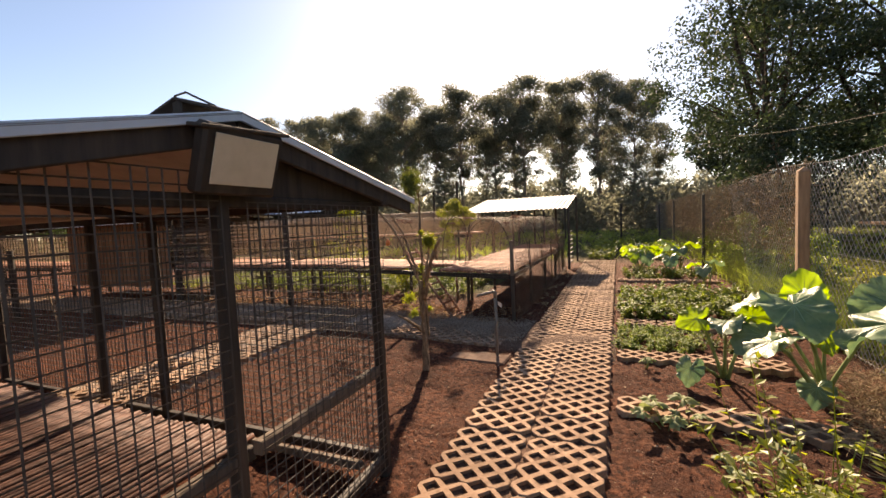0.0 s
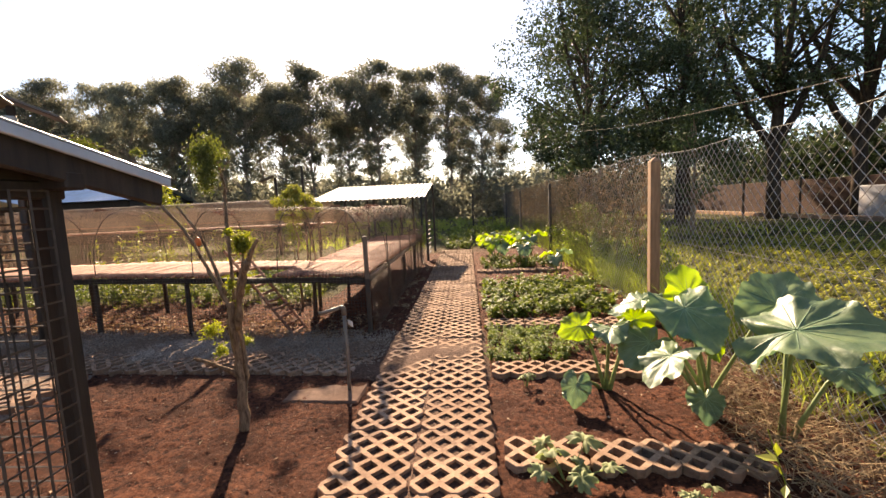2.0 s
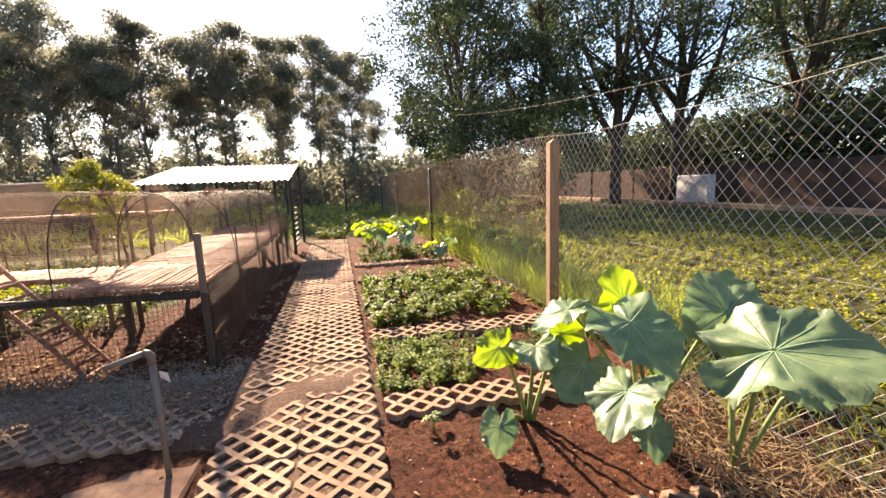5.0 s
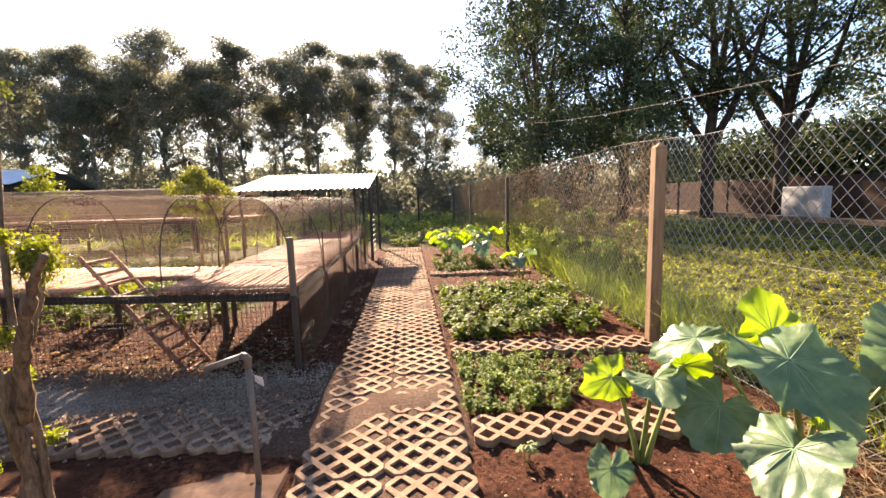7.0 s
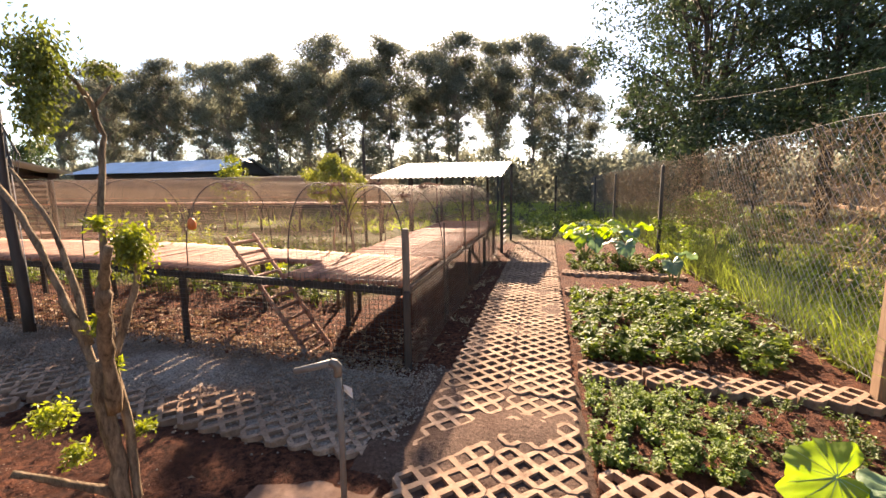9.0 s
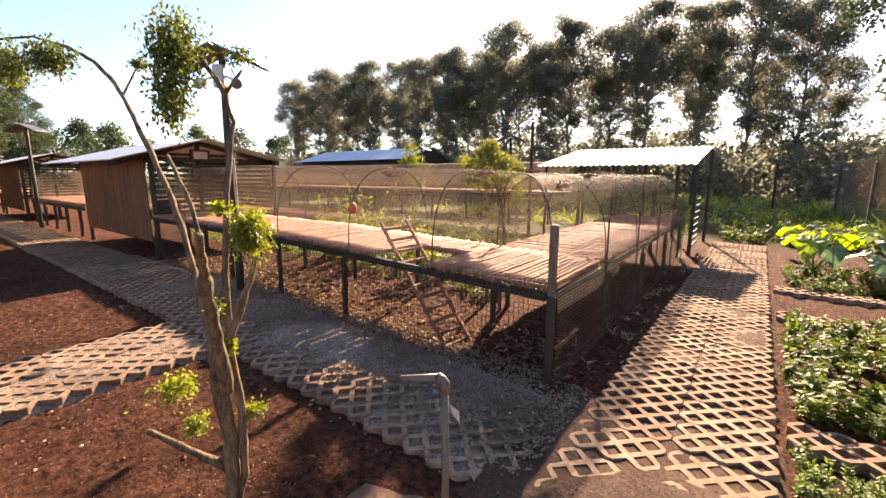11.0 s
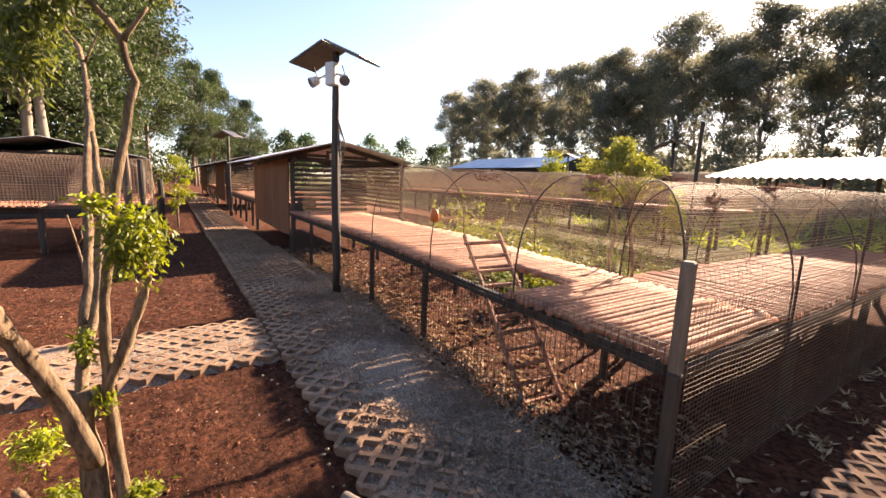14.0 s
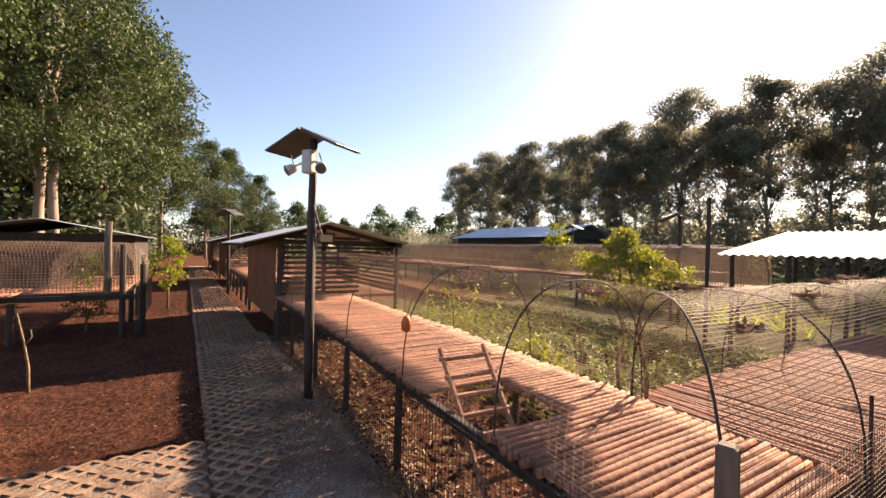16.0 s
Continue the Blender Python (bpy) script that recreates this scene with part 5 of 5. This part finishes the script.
# leaf litter and crumbs
g = Geo()
for _ in range(900):
    x = rng.uniform(-9.0, -1.3)
    y = rng.uniform(5.8, 6.9)
    g.leaf(Vector((x, y, soil_z(x, y) + rng.uniform(0.005, 0.03))), Vector((rng.uniform(-1, 1), rng.uniform(-1, 1), rng.uniform(-0.2, 0.4))), Vector((rng.uniform(-0.5, 0.5), rng.uniform(-0.5, 0.5), 1)), rng.uniform(0.06, 0.12), rng.uniform(0.025, 0.05), 0.35)
for _ in range(1800):
    x = rng.uniform(-9.0, -1.2)
    y = 5.98 + rng.gauss(0.06, 0.13) if rng.random() < 0.6 else rng.uniform(5.85, 7.2)
    p = Vector((x, y, soil_z(x, y) + rng.uniform(0.004, 0.03)))
    g.leaf(p, Vector((rng.uniform(-1, 1), rng.uniform(-1, 1), rng.uniform(-0.15, 0.25))), Vector((rng.uniform(-0.4, 0.4), rng.uniform(-0.4, 0.4), 1)), rng.uniform(0.03, 0.08), rng.uniform(0.012, 0.03), 0.3)
for _ in range(520):
    x, y = rng.uniform(-9, 1.9), rng.uniform(0, 4.6)
    p = Vector((x, y, soil_z(x, y) + 0.006))
    g.leaf(p, Vector((rng.uniform(-1, 1), rng.uniform(-1, 1), rng.uniform(-0.1, 0.15))), Vector((rng.uniform(-0.3, 0.3), rng.uniform(-0.3, 0.3), 1)), rng.uniform(0.02, 0.06), rng.uniform(0.008, 0.02), 0.3)
for _ in range(2600):
    x, y = rng.uniform(-8.5, -1.2), 5.80 + abs(rng.gauss(0, 0.20))
    p = Vector((x, y, soil_z(x, y) + 0.02 + rng.uniform(0, 0.015)))
    g.leaf(p, Vector((rng.uniform(-1, 1), rng.uniform(-1, 1), rng.uniform(-0.1, 0.25))), Vector((rng.uniform(-0.5, 0.5), rng.uniform(-0.5, 0.5), 1)), rng.uniform(0.03, 0.075), rng.uniform(0.014, 0.03), 0.3)
for _ in range(260):
    x, y = rng.uniform(-1.45, -1.02), rng.uniform(6.0, 12.0)
    p = Vector((x, y, soil_z(x, y) + 0.03))
    g.leaf(p, Vector((rng.uniform(-1, 1), rng.uniform(-1, 1), rng.uniform(-0.1, 0.3))), Vector((rng.uniform(-0.5, 0.5), rng.uniform(-0.5, 0.5), 1)), rng.uniform(0.03, 0.08), rng.uniform(0.014, 0.03), 0.3)
finish("leaf_litter", g, LITTER, label="dry fallen leaves scattered on the soil", category="leaf litter", kind="stuff")
for name, count, mat, label in (("pale_grit", 7000, GRIT, "pale grit and bits of straw on the soil"), ("soil_crumbs", 42000, STONE, "crumbs of red soil")):
  g = Geo()
  for _ in range(count):
      x, y = rng.uniform(-6.0, 2.0), rng.uniform(1.5, 6.9)
      if (-1.1 < x < 0.02 and rng.random() < 0.8) or (-4.9 < x < -3.8 and y < 4.7) or (4.7 < y < 5.8 and x < -1):
          continue
      r = rng.uniform(0.0025, 0.006) if rng.random() < 0.93 else rng.uniform(0.006, 0.015)
      c = Vector((x, y, soil_z(x, y) + r * 0.2))
      a = rng.uniform(0, 6.3)
      ring = [c + Vector((math.cos(a + k * 1.26) * r * rng.uniform(0.7, 1.2), math.sin(a + k * 1.26) * r * rng.uniform(0.7, 1.2), 0)) for k in range(5)]
      g.add(ring + [c + Vector((0, 0, r * 0.55)), c - Vector((0, 0, r * 0.5))], [(k, (k + 1) % 5, 5) for k in range(5)] + [((k + 1) % 5, k, 6) for k in range(5)])
  finish(name, g, mat, label=label, category="soil", kind="stuff")

# ---- the pruned young tree ----
tree = thing("young_tree", (-1.85, 3.74, 0), "pruned young tree with gnarled stems and drooping leaf tufts", "tree")
TO = Vector((-1.85, 3.74, 0))


def stem(name, pts, r0, r1):
    g = Geo()
    fine = []
    for a, b in zip(pts, pts[1:]):
        for t in (0, 0.25, 0.5, 0.75):
            fine.append(Vector(a).lerp(Vector(b), t) - TO + Vector((rng.uniform(-1, 1), rng.uniform(-1, 1), 0)) * r0 * 0.16)
    fine.append(Vector(pts[-1]) - TO)
    n = len(fine)
    g.tube(fine, [(r0 + (r1 - r0) * i / (n - 1)) * rng.uniform(0.84, 1.16) for i in range(n)], 9, True, 0.14)
    return part(name, g, BARK, tree, smooth=True)


def tuft(c, size, n, drop=0.6, mat=None, label=""):
    g = Geo()
    c = Vector(c) - TO
    for _ in range(n * 5):
        p = c + Vector((rng.gauss(0, 0.42) * size[0], rng.gauss(0, 0.4) * size[1], rng.gauss(0, 0.4) * size[2]))
        g.leaf(p, Vector((rng.uniform(-1, 1), rng.uniform(-1, 1), -drop + rng.uniform(-0.8, 0.8))), unit(), rng.uniform(0.014, 0.027), rng.uniform(0.006, 0.011), 0.1)
    part("foliage", g, mat or LEAF_OLIVE, tree, label)


stem("trunk", [(-1.84, 3.78, -0.08), (-1.85, 3.82, 0.25), (-1.87, 3.84, 0.5), (-1.87, 3.81, 0.79), (-1.87, 3.81, 0.92)], 0.036, 0.023)
stem("stem", [(-1.85, 3.80, 0.12), (-1.83, 3.865, 0.35), (-1.85, 3.885, 0.6), (-1.87, 3.87, 0.9), (-1.87, 3.88, 1.17), (-1.90, 3.92, 1.47), (-1.92, 3.98, 1.74), (-1.92, 3.95, 1.86), (-1.92, 3.87, 1.96)], 0.019, 0.007)
stem("stem", [(-1.87, 3.81, 0.88), (-1.95, 3.82, 1.05), (-2.02, 3.83, 1.17), (-2.10, 3.83, 1.34), (-2.18, 3.83, 1.48), (-2.34, 3.83, 1.66), (-2.44, 3.82, 1.79), (-2.53, 3.80, 1.925), (-2.58, 3.75, 2.01), (-2.63, 3.68, 2.06), (-2.70, 3.59, 2.09), (-2.76, 3.50, 2.07)], 0.016, 0.004)
stem("stem", [(-1.90, 3.82, 0.98), (-1.99, 3.86, 1.20), (-2.08, 3.87, 1.42), (-2.21, 3.85, 1.62)], 0.013, 0.007)
stem("stem", [(-1.84, 3.83, 0.72), (-1.78, 3.79, 0.95), (-1.71, 3.74, 1.12), (-1.67, 3.72, 1.20), (-1.61, 3.69, 1.29), (-1.55, 3.665, 1.37)], 0.025, 0.012)
knot = Geo()
knot.tube([Vector((-1.71, 3.74, 1.13)) - TO, Vector((-1.68, 3.72, 1.17)) - TO, Vector((-1.66, 3.715, 1.21)) - TO, Vector((-1.65, 3.71, 1.24)) - TO], [0.012, 0.027, 0.026, 0.012], 9, True, 0.2)
part("knot", knot, BARK, tree, smooth=True)
stem("stem", [(-1.86, 3.86, 0.9), (-1.84, 3.94, 1.1), (-1.83, 3.98, 1.22), (-1.82, 3.96, 1.34)], 0.016, 0.008)
stem("branch", [(-1.86, 3.84, 0.36), (-1.91, 3.76, 0.45), (-1.98, 3.68, 0.53), (-2.04, 3.618, 0.585)], 0.018, 0.010)
stem("branch", [(-1.92, 3.96, 1.84), (-1.90, 4.02, 1.93)], 0.008, 0.004)
stem("branch", [(-2.50, 3.81, 1.87), (-2.47, 3.87, 2.00)], 0.005, 0.003)
tuft((-1.82, 3.96, 1.33), (0.075, 0.075, 0.10), 420, 0.8, LEAF_YELLOW)
tuft((-1.93, 3.80, 1.96), (0.11, 0.09, 0.14), 480, 0.9)
tuft((-1.92, 3.77, 1.80), (0.07, 0.06, 0.12), 220, 0.9)
tuft((-1.97, 4.05, 2.00), (0.08, 0.06, 0.04), 45, 0.4)
tuft((-2.64, 3.62, 2.01), (0.10, 0.09, 0.07), 260, 0.9)
tuft((-2.76, 3.50, 1.98), (0.14, 0.10, 0.09), 340, 0.9)
tuft((-2.47, 3.88, 2.01), (0.04, 0.04, 0.03), 40, 0.2)
tuft((-1.95, 3.70, 0.76), (0.06, 0.07, 0.06), 120, 0.4, LEAF_YELLOW)
tuft((-1.92, 3.74, 0.60), (0.04, 0.05, 0.05), 70, 0.4, LEAF_YELLOW)
tuft((-1.84, 3.93, 0.60), (0.04, 0.05, 0.03), 60, 0.2, LEAF_YELLOW)
tuft((-1.86, 3.83, 1.05), (0.03, 0.03, 0.05), 40, 0.4, LEAF_YELLOW)
tuft((-1.87, 3.88, 1.42), (0.03, 0.04, 0.03), 40, 0.1, LEAF_YELLOW)
tuft((-1.85, 3.86, 0.90), (0.03, 0.03, 0.04), 30, 0.4, LEAF_YELLOW)

sap = thing("sapling", (-7.1, 3.1, gz(-7)), "bare forked sapling in the bare bed", "tree")
g = Geo()
g.tube([(0, 0, -0.1), (0.02, 0.0, 0.25), (0, -0.04, 0.5), (0.02, -0.10, 0.85)], [0.018, 0.015, 0.012, 0.009], 6, True, 0.1)
part("stem", g, BARK, sap, smooth=True)
g = Geo()
g.tube([(0.0, -0.04, 0.48), (0.0, 0.02, 0.58), (0.0, 0.01, 0.66)], [0.01, 0.008, 0.006], 6)
part("branch", g, BARK, sap, smooth=True)


def leafy_tree(name, place, height, crown_w, crown_from, n_clumps, n_leaf, leaf_len, leaf_w, clump_r, mat, label, bark=None, trunk_r=0.14, group="", top=0.55, droop=0.0, trunks=1, forks=0):
    """A tapered trunk with limbs and a crown of many small leaves, ragged in outline."""
    t = thing(name, place, label, "tree", group)
    gt, gl = Geo(), Geo()
    for k in range(trunks):
        ox, oy = (rng.gauss(0, 0.5), rng.gauss(0, 0.5)) if k else (0, 0)
        bend = [Vector((ox + rng.gauss(0, 0.02) * height * (i / 8), oy + rng.gauss(0, 0.02) * height * (i / 8), height * 0.93 * i / 8)) for i in range(9)]
        bend[0].z = -0.2
        gt.tube(bend, [trunk_r * (1 - 0.85 * i / 8) for i in range(9)], 8, True, 0.06)
    for k in range(forks):
        a = rng.uniform(0, 2 * math.pi)
        out = Vector((math.cos(a), math.sin(a), 0)) * crown_w * rng.uniform(0.2, 0.36)
        lo = bend[2 + k % 2]
        gt.tube([lo, lo + out * 0.35 + Vector((0, 0, height * 0.10)), lo + out * 0.75 + Vector((0, 0, height * 0.26)), lo + out + Vector((0, 0, height * 0.45))],
                [trunk_r * 0.62, trunk_r * 0.5, trunk_r * 0.36, trunk_r * 0.14], 7, False, 0.06)
    for i in range(n_clumps):
        u = rng.random()
        z = height * (crown_from + (1 - crown_from) * u)
        prof = (math.sin(math.pi * min(1.0, 0.12 + 0.88 * u) ** (1 / (2 * top)))) if u < 1 else 0
        rr = crown_w / 2 * max(0.18, prof) * math.sqrt(rng.uniform(0.05, 1))
        a = rng.uniform(0, 2 * math.pi)
        c = Vector((math.cos(a) * rr, math.sin(a) * rr, z))
        j = min(7, int(z / (height * 0.93) * 8))
        root = bend[max(0, j - 1)]
        if rng.random() < 0.35 and u > 0.2:
            gt.tube([root, root.lerp(c, 0.5) + Vector((0, 0, -0.03 * height * 0.1)), c], [trunk_r * 0.28, trunk_r * 0.16, trunk_r * 0.05], 4, False)
        cr = clump_r * rng.uniform(0.6, 1.3)
        for _ in range(n_leaf):
            v = unit() * cr * rng.uniform(0.15, 1) ** 0.4
            v.z *= 0.75
            d = unit()
            d.z -= droop
            gl.leaf(c + v, d, unit(), leaf_len * rng.uniform(0.6, 1.2), leaf_w * rng.uniform(0.7, 1.2), 0.1)
    part("trunk", gt, bark or BARK_PALE, t, smooth=True)
    part("crown", gl, mat, t)
    return t


leafy_tree("shrub_tree", (-2.88, 7.5, -0.05), 1.98, 0.72, 0.74, 44, 130, 0.045, 0.016, 0.09, LEAF_SHRUB, "small yellow-green shrub tree behind the run", BARK, 0.025, droop=0.9, trunks=2)
leafy_tree("shrub_tree", (-10.6, 15.0, 0), 2.6, 1.4, 0.4, 30, 40, 0.12, 0.05, 0.22, LEAF_YELLOW, "yellow-green shrub in the yard", BARK, 0.03, droop=0.4)
leafy_tree("shrub_tree", (-13.6, 4.2, 0), 1.9, 0.9, 0.35, 30, 40, 0.09, 0.04, 0.16, LEAF_YELLOW, "leafy green shrub beside the path", BARK, 0.03, droop=0.2)
leafy_tree("shrub_tree", (-10.9, 3.0, 0), 1.5, 0.7, 0.2, 22, 36, 0.08, 0.035, 0.14, LEAF_HERB, "small leafy bush within the wire run", BARK, 0.02)
leafy_tree("shrub_tree", (-5.2, 12.8, 0), 1.45, 0.5, 0.5, 16, 60, 0.07, 0.025, 0.14, LEAF_YELLOW, "small green bush by the rear run", BARK, 0.015)
leafy_tree("shrub_tree", (-4.2, 7.9, 0), 0.75, 0.7, 0.2, 20, 36, 0.08, 0.035, 0.14, LEAF_YELLOW, "yellow-green bush behind the run", BARK, 0.02)

# the eucalyptus row along the north boundary


def eucalyptus(place, height, label):
    """Bare straight trunk, rising limbs, and a billowing crown of dense leaf heads over thinner sprays."""
    t = thing("eucalyptus_tree", place, label, "tree", "eucalyptus row")
    gt, gl = Geo(), Geo()
    bend = [Vector((rng.gauss(0, 0.10) * i / 4, rng.gauss(0, 0.10) * i / 4, height * 0.92 * i / 10)) for i in range(11)]
    bend[0].z = -0.2
    gt.tube(bend, [0.20 * (1 - 0.085 * i) for i in range(11)], 8, True, 0.05)
    heads = []
    for i in range(54):
        # heads on the dome of the crown
        a, u = rng.uniform(0, 2 * math.pi), rng.random() ** 0.8
        w = 3.9 * math.sqrt(max(0.0, 1 - 0.85 * u ** 3)) * rng.uniform(0.2, 1.0)
        heads.append((Vector((math.cos(a) * w, math.sin(a) * w, height * (0.60 + 0.335 * u) - 0.055 * w * w)), rng.uniform(0.8, 1.35), 230))
    for i in range(52):
        # looser sprays down the trunk
        a, u = rng.uniform(0, 2 * math.pi), rng.random()
        w = rng.uniform(0.4, 3.0) * (0.75 + 0.4 * u)
        heads.append((Vector((math.cos(a) * w, math.sin(a) * w, height * (0.26 + 0.42 * u))), rng.uniform(0.5, 1.0), 100))
    for c, r, n in heads:
        j = max(1, min(9, int((c.z / height - 0.10) / 0.92 * 10)))
        root = bend[j]
        gt.tube([root, root.lerp(c, 0.55) + Vector((0, 0, -0.1)), c], [0.055, 0.035, 0.012], 4, False)
        for _ in range(n):
            v = unit() * r * rng.uniform(0.1, 1) ** 0.45
            v.z *= 0.72
            d = unit()
            d.z -= 0.5
            gl.leaf(c + v, d, unit(), rng.uniform(0.16, 0.34), rng.uniform(0.09, 0.16), 0.1)
    part("trunk", gt, BARK_PALE, t, smooth=True)
    part("crown", gl, LEAF_EUC, t)
    return t


kinds = []
for k in range(6):
    kinds.append(eucalyptus((-66.5 + k * 4.6, 48.5 + (k % 2) * 1.6, 0), (17.6, 16.9, 18.1, 17.0, 17.8, 17.3)[k] * 1.06, "tall eucalyptus with a bare trunk in the boundary row"))
row = random.Random(3)
x, i = -38.6, 0
while x < 5.2:
    s = row.uniform(0.95, 1.04) * (1.0 if x < -4.5 else 0.90 if x < 3 else 0.76)
    copy_thing(kinds[i * 5 % 6], pose(x, 48.5 + (i % 2) * 1.6, 0, 0, 0, row.uniform(0, 360)) @ Matrix.Diagonal((s, s, s, 1)))
    i += 1
    x += row.uniform(3.0, 4.2)
x = -72.0
while x < 12:
    s = row.uniform(0.84, 0.95) * (0.78 if x > -2 else 1.0)
    copy_thing(kinds[row.randrange(6)], pose(x, 55 + row.uniform(-1.5, 2.5), 0, 0, 0, row.uniform(0, 360)) @ Matrix.Diagonal((s, s, s, 1)))
    x += row.uniform(4.2, 6.0)
# undergrowth at the foot of the row
g = Geo()
for _ in range(95000):
    x, y = rng.uniform(-100, 32), rng.uniform(43, 60)
    z = rng.uniform(0.0, 1.0) ** 1.5 * (4.4 + 2.6 * noise.noise((x * 0.25, y * 0.2, 8)))
    g.leaf(Vector((x, y, z)), unit(), unit(), rng.uniform(0.25, 0.6), rng.uniform(0.14, 0.28), 0.1)
for _ in range(34000):
    x, y = rng.uniform(-75, 34), rng.uniform(50, 61)
    z = rng.uniform(0.0, 1.0) * (4.2 + 2.4 * noise.noise((x * 0.25, y * 0.2, 8)))
    g.leaf(Vector((x, y, z)), unit(), unit(), rng.uniform(0.5, 0.9), rng.uniform(0.3, 0.5), 0.1)
finish("undergrowth", g, LEAF_EUC, label="dark scrub at the foot of the boundary trees", category="bushes", kind="stuff")

# tall dark trees east of the fence
tall = []
for k in range(3):
    tall.append(leafy_tree("tall_tree", ((6.9, 26.0, 0), (11.8, 25.5, 0), (15.8, 24.0, 0))[k], (15.5, 15.0, 15.5)[k], 10.0, (0.22, 0.26, 0.34)[k], (170, 118, 70)[k], 130, 0.26, 0.12, (1.2, 1.1, 1.0)[k], LEAF_DEEP,
                           "tall dark-leaved tree beyond the lawn", BARK_DARK, (0.26, 0.3, 0.36)[k], "trees east of the fence", 0.6, 0.3, 1, (2, 3, 4)[k]))
for k, (x, y, s) in enumerate(((19.6, 23.5, 1.0), (24, 20, 1.05), (26.5, 14, 1.0), (27, 8, 0.95), (25.5, 2, 0.95), (8.5, 33, 0.95), (31, 24, 1.1), (15.5, 32, 0.95))):
    copy_thing(tall[2 if x > 18 and x < 28 else k % 2], pose(x, y, 0, 0, 0, 70 * k) @ Matrix.Diagonal((s, s, s, 1)))
for x, y, hh in ((2.75, 9.4, 1.2), (2.6, 10.9, 1.35), (2.5, 12.3, 1.2), (3.2, 13.6, 1.4), (2.9, 8.2, 0.95)):
    leafy_tree("fence_bush", (x, y, 0), hh, 1.0, 0.05, 26, 60, 0.09, 0.04, 0.17, LEAF_HERB, "leafy green bush growing against the fence", BARK, 0.015, "bushes along the fence")
leafy_tree("bushy_tree", (6.0, 21.0, 0), 5.0, 4.2, 0.15, 70, 70, 0.22, 0.10, 0.6, LEAF_DEEP, "bushy green tree beyond the fence", BARK, 0.12)
leafy_tree("bushy_tree", (8.4, 17.5, 0), 4.6, 2.8, 0.3, 50, 80, 0.16, 0.06, 0.45, LEAF_SUNNY, "sunlit bushy tree beyond the fence", BARK, 0.10)

# trees to the west
wests = []
for k, (x, y, h, w) in enumerate(((-24.0, -0.6, 17.0, 8.0), (-31.5, 0.6, 16.5, 8.0), (-22.0, -6.5, 15.0, 7.5))):
    wests.append(leafy_tree("broad_tree", (x, y, 0), h, w * 1.15, 0.29, 210, 210, 0.22, 0.105, 1.0, LEAF_SUNNY, "tall leafy tree lit by the low sun", None, 0.2, "trees along the west path", 0.55, 0.3, 3))
for k, (x, y, s) in enumerate(((-27, -4.5, 1.0), (-20, -3.5, 0.9), (-35, -3, 1.05), (-38, 0.5, 0.95), (-46, 2.0, 0.95), (-29, -5, 1.0), (-54, 6.5, 0.75), (-60, 9, 0.8), (-18, -9, 0.9), (-70, 14, 0.7))):
    copy_thing(wests[k % 3], pose(x, y, 0, 0, 0, 50 * k) @ Matrix.Diagonal((s, s, s, 1)))
g = Geo()
for _ in range(30000):
    if rng.random() < 0.7:
        x, y = rng.uniform(-60, -26), rng.uniform(-9, 2.6)
    else:
        x, y = rng.uniform(-84, -66), rng.uniform(-4, 22)
    z = rng.uniform(0.0, 1.0) ** 1.3 * (4.6 + 2.0 * noise.noise((x * 0.3, y * 0.3, 4)))
    g.leaf(Vector((x, y, z)), unit(), unit(), rng.uniform(0.3, 0.6), rng.uniform(0.15, 0.3), 0.1)
finish("thicket", g, LEAF_DEEP, label="dark thicket under the western trees", category="bushes", kind="stuff")
far_t = leafy_tree("distant_tree", (-80, 26, 0), 7.5, 7, 0.15, 60, 50, 0.4, 0.2, 1.0, LEAF_SUNNY, "distant rounded tree beyond the sheds", None, 0.2, "distant trees")
for k, (x, y, s) in enumerate(((-90, 34, 1.0), (-84, 40, 0.9), (-95, 20, 1.1), (-78, 16, 1.0), (-88, 45, 1.0), (-100, 27, 1.2), (-75, 33, 0.8), (-84, 9, 1.1), (-92, 13, 1.2), (-92, 43, 1.45), (-95, 53, 1.5), (-89, 58, 1.3), (-97, 30, 1.4), (-93, 63, 1.4), (-90, 24, 1.35))):
    copy_thing(far_t, pose(x, y, 0, 0, 0, 40 * k) @ Matrix.Diagonal((s, s, s, 1)))

# ---- pavers ----
main_path = thing("main_path", (0, 0, 0), "path of tan concrete lattice pavers", "path", kind="structure")
lay_pavers(main_path, [(-0.80 + 0.5 * c, -3.0 + 0.327 * r, 0) for r in range(55) for c in (0, 1)])
cross_path = thing("cross_path", (0, 0, 0), "path of tan lattice pavers half buried in gravel", "path", kind="structure")
lay_pavers(cross_path, [(-1.32 - 0.327 * r, 4.97 + 0.5 * c, 90) for r in range(100) for c in (0, 1)])
side_path = thing("side_path", (0, 0, 0), "side path of tan lattice pavers between bare beds", "path", kind="structure")
lay_pavers(side_path, [(-4.60 + 0.5 * c, 4.55 - 0.327 * r, 0) for r in range(25) for c in (0, 1)])
strips = thing("bed_borders", (0, 0, 0), "single rows of lattice pavers between planting beds", "path", kind="structure")
lay_pavers(strips, [(0.25 + 0.505 * c, y - 0.03 * c, -3) for y in (3.44, 4.78, 6.24, 9.05, 10.45) for c in range(3 if y < 5 else 4)])
